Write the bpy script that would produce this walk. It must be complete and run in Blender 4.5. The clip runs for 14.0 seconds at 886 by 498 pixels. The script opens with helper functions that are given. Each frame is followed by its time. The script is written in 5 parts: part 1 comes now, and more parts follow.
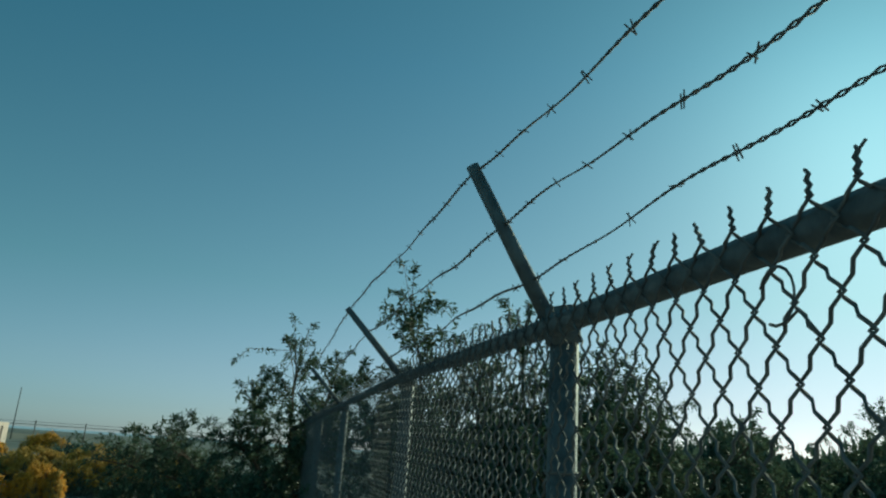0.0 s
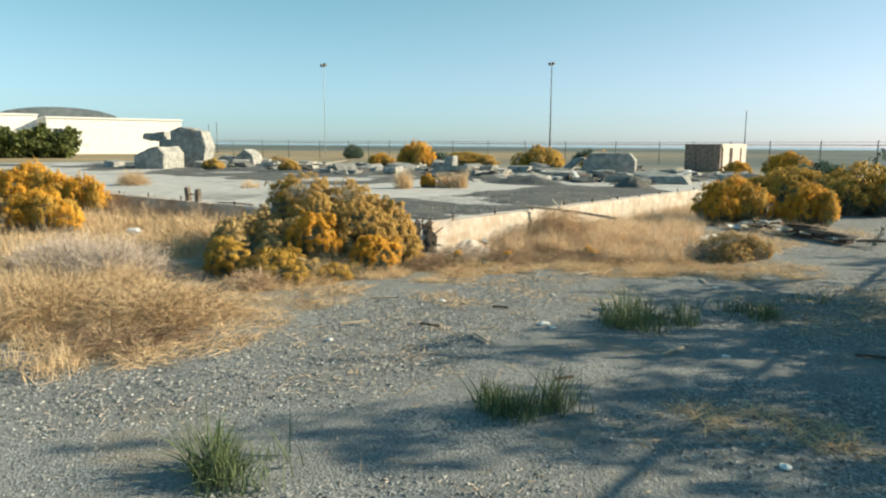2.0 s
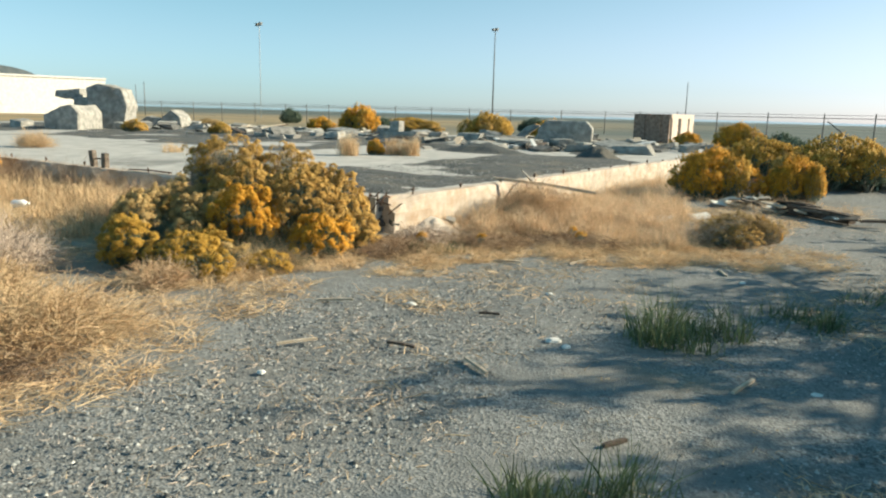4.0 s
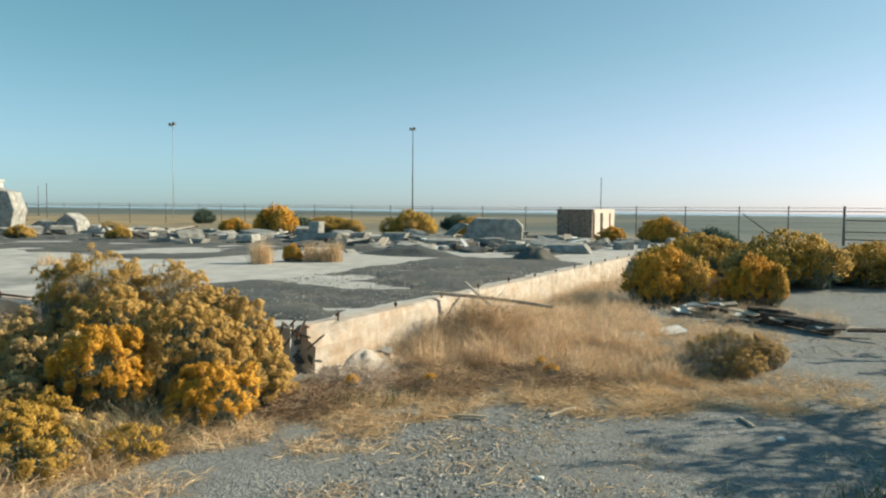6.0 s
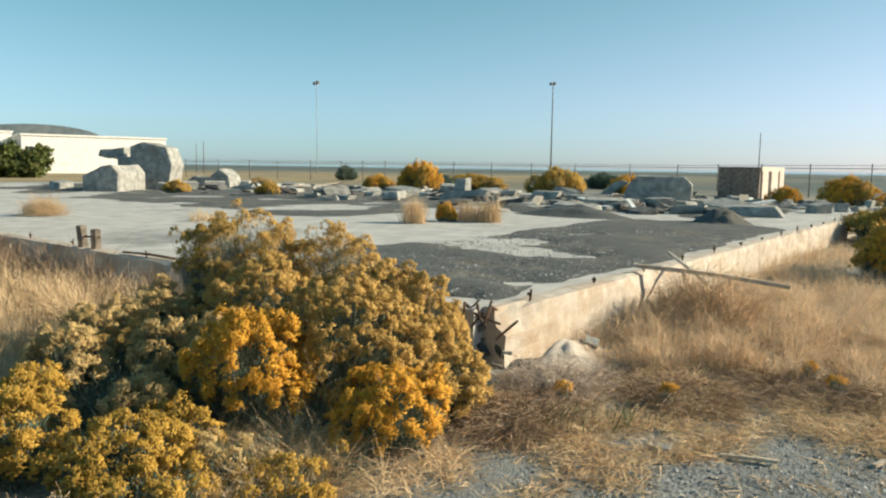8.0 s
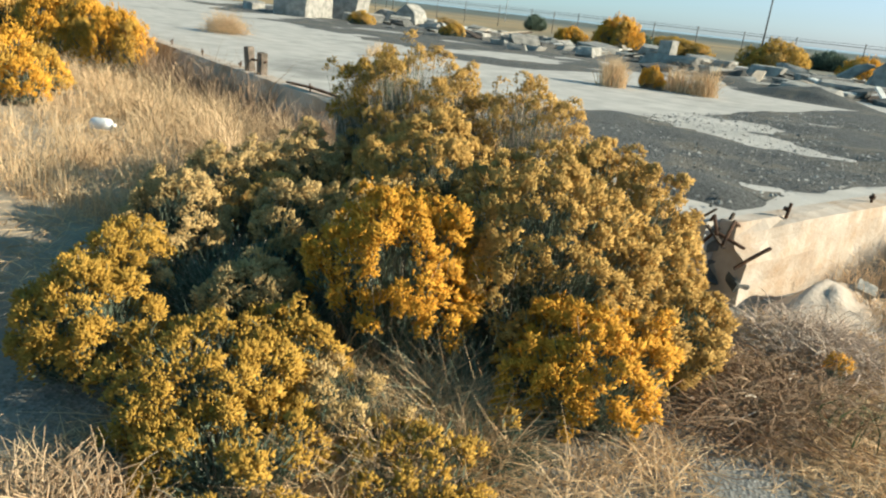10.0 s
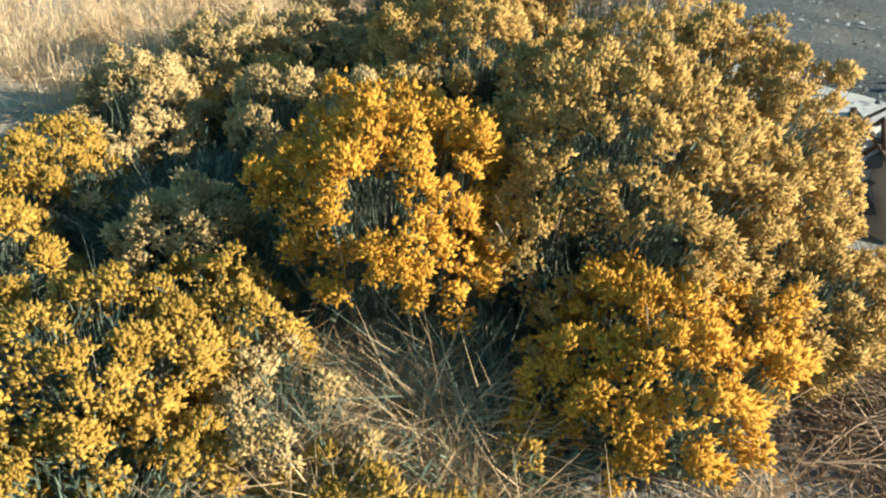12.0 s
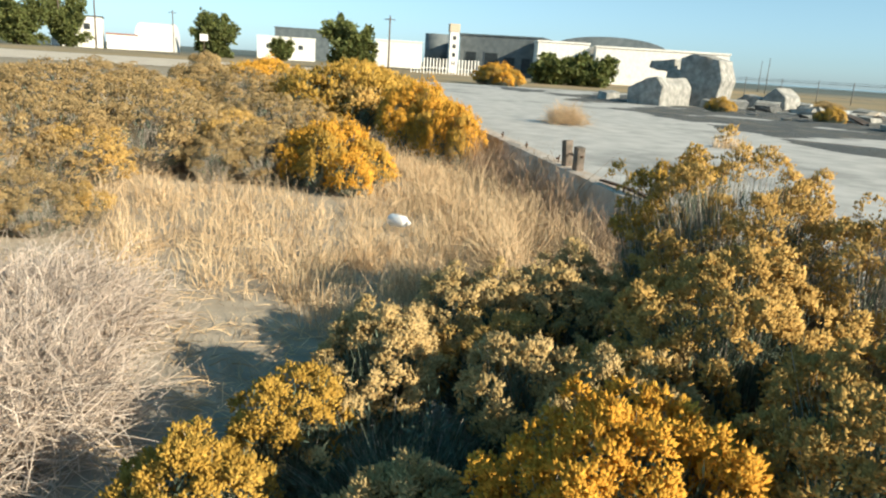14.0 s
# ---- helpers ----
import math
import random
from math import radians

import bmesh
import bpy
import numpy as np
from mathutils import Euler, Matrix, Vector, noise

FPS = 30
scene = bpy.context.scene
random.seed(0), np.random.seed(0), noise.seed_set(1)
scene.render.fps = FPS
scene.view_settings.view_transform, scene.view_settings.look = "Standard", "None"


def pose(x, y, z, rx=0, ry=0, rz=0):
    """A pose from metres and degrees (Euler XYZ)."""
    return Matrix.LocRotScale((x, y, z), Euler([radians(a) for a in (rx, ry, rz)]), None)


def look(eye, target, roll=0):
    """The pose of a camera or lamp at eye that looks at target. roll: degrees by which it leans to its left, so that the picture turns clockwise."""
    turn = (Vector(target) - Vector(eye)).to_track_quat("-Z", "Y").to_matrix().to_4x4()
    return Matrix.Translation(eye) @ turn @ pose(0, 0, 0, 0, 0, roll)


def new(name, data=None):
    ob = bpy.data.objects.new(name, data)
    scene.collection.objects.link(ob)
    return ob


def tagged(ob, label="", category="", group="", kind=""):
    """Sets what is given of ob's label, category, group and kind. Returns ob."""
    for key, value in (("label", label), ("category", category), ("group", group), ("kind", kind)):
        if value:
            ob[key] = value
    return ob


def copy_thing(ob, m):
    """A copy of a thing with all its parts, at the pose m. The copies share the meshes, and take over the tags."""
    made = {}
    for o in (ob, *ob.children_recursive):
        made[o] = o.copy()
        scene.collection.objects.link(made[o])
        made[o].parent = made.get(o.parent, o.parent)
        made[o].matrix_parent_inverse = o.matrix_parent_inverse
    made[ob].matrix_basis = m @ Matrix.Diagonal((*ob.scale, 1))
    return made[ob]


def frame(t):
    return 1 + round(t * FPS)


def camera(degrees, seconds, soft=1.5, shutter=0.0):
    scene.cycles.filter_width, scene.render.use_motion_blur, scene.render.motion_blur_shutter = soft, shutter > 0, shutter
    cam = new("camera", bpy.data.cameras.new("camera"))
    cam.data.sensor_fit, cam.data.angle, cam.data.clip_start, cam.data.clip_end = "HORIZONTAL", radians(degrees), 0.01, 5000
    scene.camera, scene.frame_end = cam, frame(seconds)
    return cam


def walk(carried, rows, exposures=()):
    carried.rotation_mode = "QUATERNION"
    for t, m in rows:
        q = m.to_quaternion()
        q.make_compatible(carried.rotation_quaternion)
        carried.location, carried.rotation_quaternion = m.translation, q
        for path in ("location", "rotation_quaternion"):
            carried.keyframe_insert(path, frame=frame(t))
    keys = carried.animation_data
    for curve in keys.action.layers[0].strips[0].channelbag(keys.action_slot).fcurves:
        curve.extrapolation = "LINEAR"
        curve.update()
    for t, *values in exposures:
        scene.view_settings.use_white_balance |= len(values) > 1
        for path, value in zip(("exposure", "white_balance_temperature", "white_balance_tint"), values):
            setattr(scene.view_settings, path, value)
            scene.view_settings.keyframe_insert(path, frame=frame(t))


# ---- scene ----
cam = camera(63.2, 14.0, soft=2.2)
PATH = [
    (0, (0.795, -0.253, 1.666), (1.202, 1.627, 2.216), 4.0),
    (0.2, (0.657, -0.168, 1.674), (0.599, 1.805, 1.991), -0.0),
    (0.3, (0.614, -0.059, 1.683), (0.368, 1.909, 1.94), 2.9),
    (0.4, (0.61, 0.151, 1.728), (0.236, 2.107, 1.917), 1.6),
    (0.5, (0.579, 0.344, 1.766), (0.105, 2.285, 1.84), -0.9),
    (0.6, (0.482, 0.434, 1.775), (-0.066, 2.357, 1.808), -1.6),
    (1, (0.268, 0.604, 1.746), (-0.46, 2.467, 1.736), -1.6),
    (1.5, (-0.062, 0.85, 1.684), (-1.021, 2.602, 1.583), 1.1),
    (2, (-0.457, 1.108, 1.679), (-1.699, 2.649, 1.392), 0.4),
    (2.2, (-0.587, 1.183, 1.648), (-1.87, 2.681, 1.316), -0.2),
    (4.3, (-1.978, 2.636, 1.573), (-3.035, 4.295, 1.213), 1.7),
    (4.5, (-2.083, 2.806, 1.612), (-3.117, 4.484, 1.275), 1.8),
    (5, (-2.374, 3.141, 1.605), (-3.353, 4.863, 1.336), 1.3),
    (5.5, (-2.689, 3.513, 1.621), (-3.618, 5.273, 1.428), 0.3),
    (6, (-2.982, 3.884, 1.68), (-3.913, 5.651, 1.572), 0.6),
    (6.5, (-3.331, 4.226, 1.635), (-4.233, 6.008, 1.523), 1.1),
    (7, (-3.676, 4.546, 1.603), (-4.623, 6.299, 1.429), 1.4),
    (7.5, (-4.031, 4.82, 1.636), (-5.117, 6.486, 1.428), 1.1),
    (8, (-4.424, 4.991, 1.601), (-5.656, 6.551, 1.374), 0.8),
    (8.5, (-4.751, 5.185, 1.578), (-6.08, 6.658, 1.325), 1.3),
    (9, (-5.062, 5.452, 1.564), (-6.45, 6.855, 1.244), 2.8),
    (9.2, (-5.18, 5.536, 1.548), (-6.582, 6.914, 1.179), 3.6),
    (11.3, (-5.929, 6.486, 1.354), (-7.39, 7.442, 0.38), 8.0),
    (11.5, (-5.993, 6.578, 1.335), (-7.433, 7.569, 0.363), 7.5),
    (12, (-6.139, 6.68, 1.346), (-7.637, 7.571, 0.364), 4.8),
    (12.5, (-6.269, 6.788, 1.341), (-7.863, 7.467, 0.341), 3.1),
    (13, (-6.342, 6.831, 1.346), (-7.975, 7.41, 0.347), 2.2),
    (13.5, (-6.377, 6.788, 1.421), (-8.111, 7.302, 0.567), 1.0),
    (13.6, (-6.344, 6.719, 1.511), (-8.108, 7.248, 0.731), 3.9),
    (13.8, (-6.34, 6.702, 1.5), (-8.182, 7.173, 0.88), 2.7),
    (13.9, (-6.371, 6.72, 1.496), (-8.24, 7.168, 0.942), 4.4),
    (14, (-6.381, 6.727, 1.508), (-8.285, 7.077, 1.008), 3.7),
]
EXPOSURES = [(0.0, -0.2, 5650, -32), (0.3, 0.3, 6050, -24), (0.5, 0.5, 6150, -18), (1.0, 0.78, 6400, -11), (2.0, 0.95, 6650, -6), (4.5, 1.0, 6650, -5), (5.2, 0.86, 6650, -5), (6.5, 0.76, 6500, -6), (9.0, 0.9, 6600, -4), (11.5, 1.12, 6000, -6), (12.5, 1.24, 5950, -6), (13.5, 1.2, 6050, -6), (14.0, 0.92, 6350, -3)]
walk(cam, [(t, look(eye, target, roll)) for t, eye, target, roll in PATH], EXPOSURES)

# ---- light ----
SUN_UP, SUN_EAST, SUN_NORTH = 0.445, 0.72, 0.69
world = bpy.data.worlds.new("sky")
scene.world = world
world.use_nodes = True
wn = world.node_tree.nodes
sky = wn.new("ShaderNodeTexSky")
sky.sky_type, sky.sun_disc = "NISHITA", False
sky.sun_elevation = math.atan2(SUN_UP, math.hypot(SUN_EAST, SUN_NORTH))
sky.sun_rotation = math.atan2(SUN_EAST, SUN_NORTH)
sky.air_density, sky.dust_density, sky.ozone_density = 0.8, 0.5, 4.0
haze = wn.new("ShaderNodeHueSaturation")
haze.inputs["Saturation"].default_value = 0.62
wl = world.node_tree.links.new
wl(sky.outputs[0], haze.inputs["Color"])
# haze: pale and slightly warm along the horizon and towards the sun, teal overhead
way = wn.new("ShaderNodeTexCoord")
split = wn.new("ShaderNodeSeparateXYZ")
wl(way.outputs["Generated"], split.inputs["Vector"])
height_tint = wn.new("ShaderNodeValToRGB")
for stop, (pos, tint) in enumerate(((0.0, (0.97, 0.98, 1.13)), (0.09, (0.90, 0.97, 1.05)), (0.21, (0.71, 0.98, 0.98)), (0.5, (0.52, 0.98, 1.08)), (1.0, (0.38, 1.0, 1.04)))):
    point = height_tint.color_ramp.elements[0] if stop == 0 else height_tint.color_ramp.elements[-1] if stop == 4 else height_tint.color_ramp.elements.new(pos)
    point.position, point.color = pos, (*tint, 1)
wl(split.outputs["Z"], height_tint.inputs["Fac"])
toward = wn.new("ShaderNodeVectorMath")
toward.operation = "DOT_PRODUCT"
toward.inputs[1].default_value = Vector((SUN_EAST, SUN_NORTH, SUN_UP)).normalized()
wl(way.outputs["Generated"], toward.inputs[0])
glow = wn.new("ShaderNodeMapRange")
glow.inputs["From Min"].default_value, glow.inputs["From Max"].default_value, glow.inputs["To Max"].default_value = 0.0, 1.0, 1.0
wl(toward.outputs["Value"], glow.inputs["Value"])
warm = wn.new("ShaderNodeMix")
warm.data_type = "RGBA"
wl(glow.outputs["Result"], warm.inputs["Factor"])
warm.inputs["A"].default_value, warm.inputs["B"].default_value = (0.90, 1.0, 1.0, 1), (1.10, 0.84, 0.88, 1)
both_tints = wn.new("ShaderNodeMix")
both_tints.data_type, both_tints.blend_type = "RGBA", "MULTIPLY"
both_tints.inputs["Factor"].default_value = 1.0
wl(height_tint.outputs["Color"], both_tints.inputs["A"])
wl(warm.outputs["Result"], both_tints.inputs["B"])
cool = wn.new("ShaderNodeMix")
cool.data_type, cool.blend_type = "RGBA", "MULTIPLY"
cool.inputs["Factor"].default_value = 1.0
wl(haze.outputs["Color"], cool.inputs["A"])
wl(both_tints.outputs["Result"], cool.inputs["B"])
wl(cool.outputs["Result"], wn["Background"].inputs[0])
wn["Background"].inputs[1].default_value = 0.085
sun = new("sun", bpy.data.lights.new("sun", "SUN"))
sun.data.energy, sun.data.angle, sun.data.color = 4.9, radians(0.55), (1.0, 0.815, 0.645)
sun.matrix_world = look((SUN_EAST * 30, SUN_NORTH * 30, SUN_UP * 30), (0, 0, 0))


# ---- materials ----
def surface(name, c1, c2, scale=8.0, rough=0.9, bump=0.3, fine=60.0, stain=None, stain_scale=1.2, stain_at=(0.5, 0.6),
            island=0.0, metal=0.0, spec=0.3, through_light=0.0):
    """A mottled material: two colours by noise, an optional stain colour, fine relief, and a spread per island."""
    m = bpy.data.materials.new(name)
    m.use_nodes = True
    n, link = m.node_tree.nodes, m.node_tree.links.new
    bsdf = n["Principled BSDF"]
    geo = n.new("ShaderNodeNewGeometry")
    tex = n.new("ShaderNodeTexNoise")
    tex.inputs["Scale"].default_value, tex.inputs["Detail"].default_value = scale, 6.0
    link(geo.outputs["Position"], tex.inputs["Vector"])
    ramp = n.new("ShaderNodeValToRGB")
    ramp.color_ramp.elements[0].position, ramp.color_ramp.elements[1].position = 0.32, 0.68
    ramp.color_ramp.elements[0].color, ramp.color_ramp.elements[1].color = (*c1, 1), (*c2, 1)
    link(tex.outputs["Fac"], ramp.inputs["Fac"])
    out = ramp.outputs["Color"]
    if stain:
        big = n.new("ShaderNodeTexNoise")
        big.inputs["Scale"].default_value, big.inputs["Detail"].default_value = stain_scale, 8.0
        big.inputs["Roughness"].default_value = 0.65
        link(geo.outputs["Position"], big.inputs["Vector"])
        rng = n.new("ShaderNodeMapRange")
        rng.inputs["From Min"].default_value, rng.inputs["From Max"].default_value = stain_at
        link(big.outputs["Fac"], rng.inputs["Value"])
        mix = n.new("ShaderNodeMix")
        mix.data_type = "RGBA"
        link(rng.outputs["Result"], mix.inputs["Factor"])
        link(out, mix.inputs["A"])
        mix.inputs["B"].default_value = (*stain, 1)
        out = mix.outputs["Result"]
    if island:
        rnd = n.new("ShaderNodeMapRange")
        rnd.inputs["To Min"].default_value, rnd.inputs["To Max"].default_value = 1 - island, 1 + island
        link(geo.outputs["Random Per Island"], rnd.inputs["Value"])
        hsv = n.new("ShaderNodeHueSaturation")
        link(rnd.outputs["Result"], hsv.inputs["Value"])
        link(out, hsv.inputs["Color"])
        out = hsv.outputs["Color"]
    link(out, bsdf.inputs["Base Color"])
    bsdf.inputs["Roughness"].default_value = rough
    bsdf.inputs["Metallic"].default_value = metal
    bsdf.inputs["Specular IOR Level"].default_value = spec
    if bump:
        grain = n.new("ShaderNodeTexNoise")
        grain.inputs["Scale"].default_value, grain.inputs["Detail"].default_value = fine, 4.0
        link(geo.outputs["Position"], grain.inputs["Vector"])
        bm_node = n.new("ShaderNodeBump")
        bm_node.inputs["Strength"].default_value, bm_node.inputs["Distance"].default_value = bump, 0.02
        link(grain.outputs["Fac"], bm_node.inputs["Height"])
        link(bm_node.outputs["Normal"], bsdf.inputs["Normal"])
    if through_light:
        tr = n.new("ShaderNodeBsdfTranslucent")
        link(out, tr.inputs["Color"])
        add = n.new("ShaderNodeMixShader")
        add.inputs[0].default_value = through_light
        link(bsdf.outputs[0], add.inputs[1])
        link(tr.outputs[0], add.inputs[2])
        link(add.outputs[0], n["Material Output"].inputs["Surface"])
    return m


M_CONCRETE = surface("concrete", (0.21, 0.21, 0.20), (0.41, 0.40, 0.37), 5, 0.92, 0.5, 90, (0.22, 0.21, 0.19), 0.9, (0.54, 0.68))
M_SLAB = surface("weathered_slab", (0.36, 0.352, 0.338), (0.51, 0.495, 0.47), 2.5, 0.92, 0.3, 70, (0.22, 0.22, 0.21), 0.3, (0.56, 0.68))
M_ROAD = surface("dusty_road", (0.46, 0.39, 0.31), (0.60, 0.53, 0.43), 0.5, 0.95, 0.2, 8)
M_FOUNDATION = surface("sandy_concrete", (0.40, 0.34, 0.285), (0.58, 0.515, 0.45), 7, 0.95, 0.4, 45, (0.40, 0.29, 0.20), 2.2, (0.5, 0.7))
M_DARK_MASONRY = surface("dark_masonry", (0.05, 0.055, 0.055), (0.16, 0.16, 0.155), 6, 0.92, 0.5, 60)
M_DIRT = surface("dark_gravel_dirt", (0.055, 0.06, 0.062), (0.155, 0.16, 0.16), 45, 0.95, 1.0, 120, (0.16, 0.15, 0.13), 1.5)
M_STONE = surface("gravel_stone", (0.13, 0.14, 0.142), (0.33, 0.335, 0.325), 20, 0.85, 0.3, 200, island=0.6)
M_PALE_STONE = surface("pale_gravel_chip", (0.34, 0.34, 0.33), (0.58, 0.57, 0.54), 20, 0.85, 0, island=0.3)
M_STRAW = surface("dry_straw", (0.57, 0.405, 0.255), (0.79, 0.62, 0.43), 3, 0.8, 0, island=0.35, through_light=0.25)
M_STRAW_PALE = surface("bleached_straw", (0.54, 0.38, 0.225), (0.74, 0.57, 0.365), 4, 0.8, 0, island=0.3, through_light=0.2)
M_TWIG = surface("grey_twig", (0.36, 0.31, 0.26), (0.58, 0.52, 0.45), 9, 0.85, 0, island=0.35)
M_DEAD = surface("bleached_dead_weed", (0.44, 0.355, 0.29), (0.66, 0.56, 0.48), 6, 0.85, 0, island=0.3)
M_BROWN = surface("brown_dead_stem", (0.20, 0.13, 0.085), (0.42, 0.30, 0.20), 7, 0.85, 0, island=0.35)
M_STEM = surface("grey_green_stem", (0.12, 0.165, 0.135), (0.25, 0.29, 0.22), 9, 0.7, 0, island=0.4, through_light=0.25)
M_LEAF = surface("brush_leaf", (0.08, 0.125, 0.10), (0.17, 0.21, 0.15), 9, 0.7, 0, island=0.4, through_light=0.2)
M_BRIGHT = surface("orange_yellow_flower", (0.60, 0.30, 0.034), (0.75, 0.42, 0.06), 12, 0.75, 0, island=0.22, through_light=0.2)
M_YELLOW = surface("yellow_flower", (0.40, 0.24, 0.04), (0.57, 0.36, 0.075), 12, 0.75, 0, island=0.25, through_light=0.2)
M_DULL = surface("fading_gold_flower", (0.42, 0.26, 0.075), (0.61, 0.405, 0.135), 12, 0.8, 0, island=0.25, through_light=0.2)
M_PALE = surface("pale_seed_head", (0.45, 0.315, 0.13), (0.63, 0.46, 0.22), 12, 0.8, 0, island=0.25, through_light=0.2)
M_OLIVE = surface("olive_brush", (0.28, 0.19, 0.08), (0.45, 0.33, 0.16), 5, 0.8, 0, island=0.4, through_light=0.2)
M_TREE_LEAF = surface("willow_leaf", (0.05, 0.08, 0.045), (0.12, 0.15, 0.09), 5, 0.55, 0, island=0.45, through_light=0.3)
M_GREEN_TUFT = surface("green_grass", (0.08, 0.12, 0.06), (0.16, 0.20, 0.10), 9, 0.7, 0, island=0.4, through_light=0.25)
# leaf colour of the far trees, lightened for the sun on them
M_FAR_LEAF = surface("sunlit_tree_leaf", (0.085, 0.115, 0.035), (0.20, 0.21, 0.07), 2, 0.6, 0, island=0.4, through_light=0.3)
M_BARK = surface("bark", (0.07, 0.055, 0.04), (0.16, 0.12, 0.09), 14, 0.9, 0.8, 60)
M_STEEL = surface("galvanised_steel", (0.10, 0.11, 0.115), (0.19, 0.20, 0.205), 25, 0.7, 0.2, 120, (0.20, 0.13, 0.08), 4.0, (0.62, 0.75), metal=0.4)
# steel with distance haze mixed into its colour, for one far mast pole
M_HAZED_STEEL = surface("steel_paled_by_haze", (0.34, 0.39, 0.43), (0.42, 0.47, 0.51), 4, 0.5, 0)
M_WIRE = surface("weathered_wire", (0.10, 0.10, 0.10), (0.20, 0.19, 0.18), 30, 0.8, 0, metal=0.2)
M_RUST = surface("rusty_iron", (0.05, 0.035, 0.03), (0.14, 0.075, 0.045), 30, 0.85, 0.5, 150, metal=0.3)
M_WOOD = surface("bleached_wood", (0.42, 0.34, 0.25), (0.58, 0.50, 0.40), 14, 0.85, 0.5, 90)
M_GREYWOOD = surface("grey_brown_wood", (0.10, 0.085, 0.07), (0.22, 0.18, 0.15), 14, 0.9, 0.5, 90)
M_DARKWOOD = surface("dark_wood", (0.05, 0.04, 0.035), (0.13, 0.10, 0.08), 14, 0.9, 0.5, 90)
M_WHITE = surface("white_paint", (0.66, 0.65, 0.62), (0.80, 0.79, 0.76), 3, 0.7, 0.1, 40, (0.45, 0.42, 0.38), 0.8, (0.62, 0.8))
M_GREYWALL = surface("dark_grey_cladding", (0.10, 0.12, 0.13), (0.16, 0.18, 0.19), 1, 0.7, 0.1, 10)
M_ROOF = surface("grey_roofing", (0.07, 0.09, 0.10), (0.12, 0.14, 0.15), 1, 0.6, 0.1, 10)
M_DARK = surface("dark_opening", (0.02, 0.025, 0.03), (0.04, 0.05, 0.055), 2, 0.4, 0)
M_RED = surface("red_roofing", (0.24, 0.09, 0.06), (0.34, 0.14, 0.09), 1, 0.8, 0)
# shed walls: shade and sun put into a darker and a paler colour
M_SHED_SHADE = surface("shed_wall_shade_side", (0.16, 0.12, 0.10), (0.30, 0.24, 0.20), 6, 0.9, 0.4, 30)
M_SHED_SUN = surface("shed_wall_sun_side", (0.52, 0.42, 0.36), (0.64, 0.55, 0.48), 4, 0.9, 0.3, 30, (0.30, 0.24, 0.20), 1.0, (0.6, 0.7))
M_WATER = surface("lake_water", (0.30, 0.38, 0.42), (0.36, 0.44, 0.47), 0.01, 0.25, 0, spec=0.5)
M_PLASTIC = surface("white_plastic", (0.74, 0.76, 0.78), (0.84, 0.85, 0.86), 20, 0.35, 0, spec=0.5)


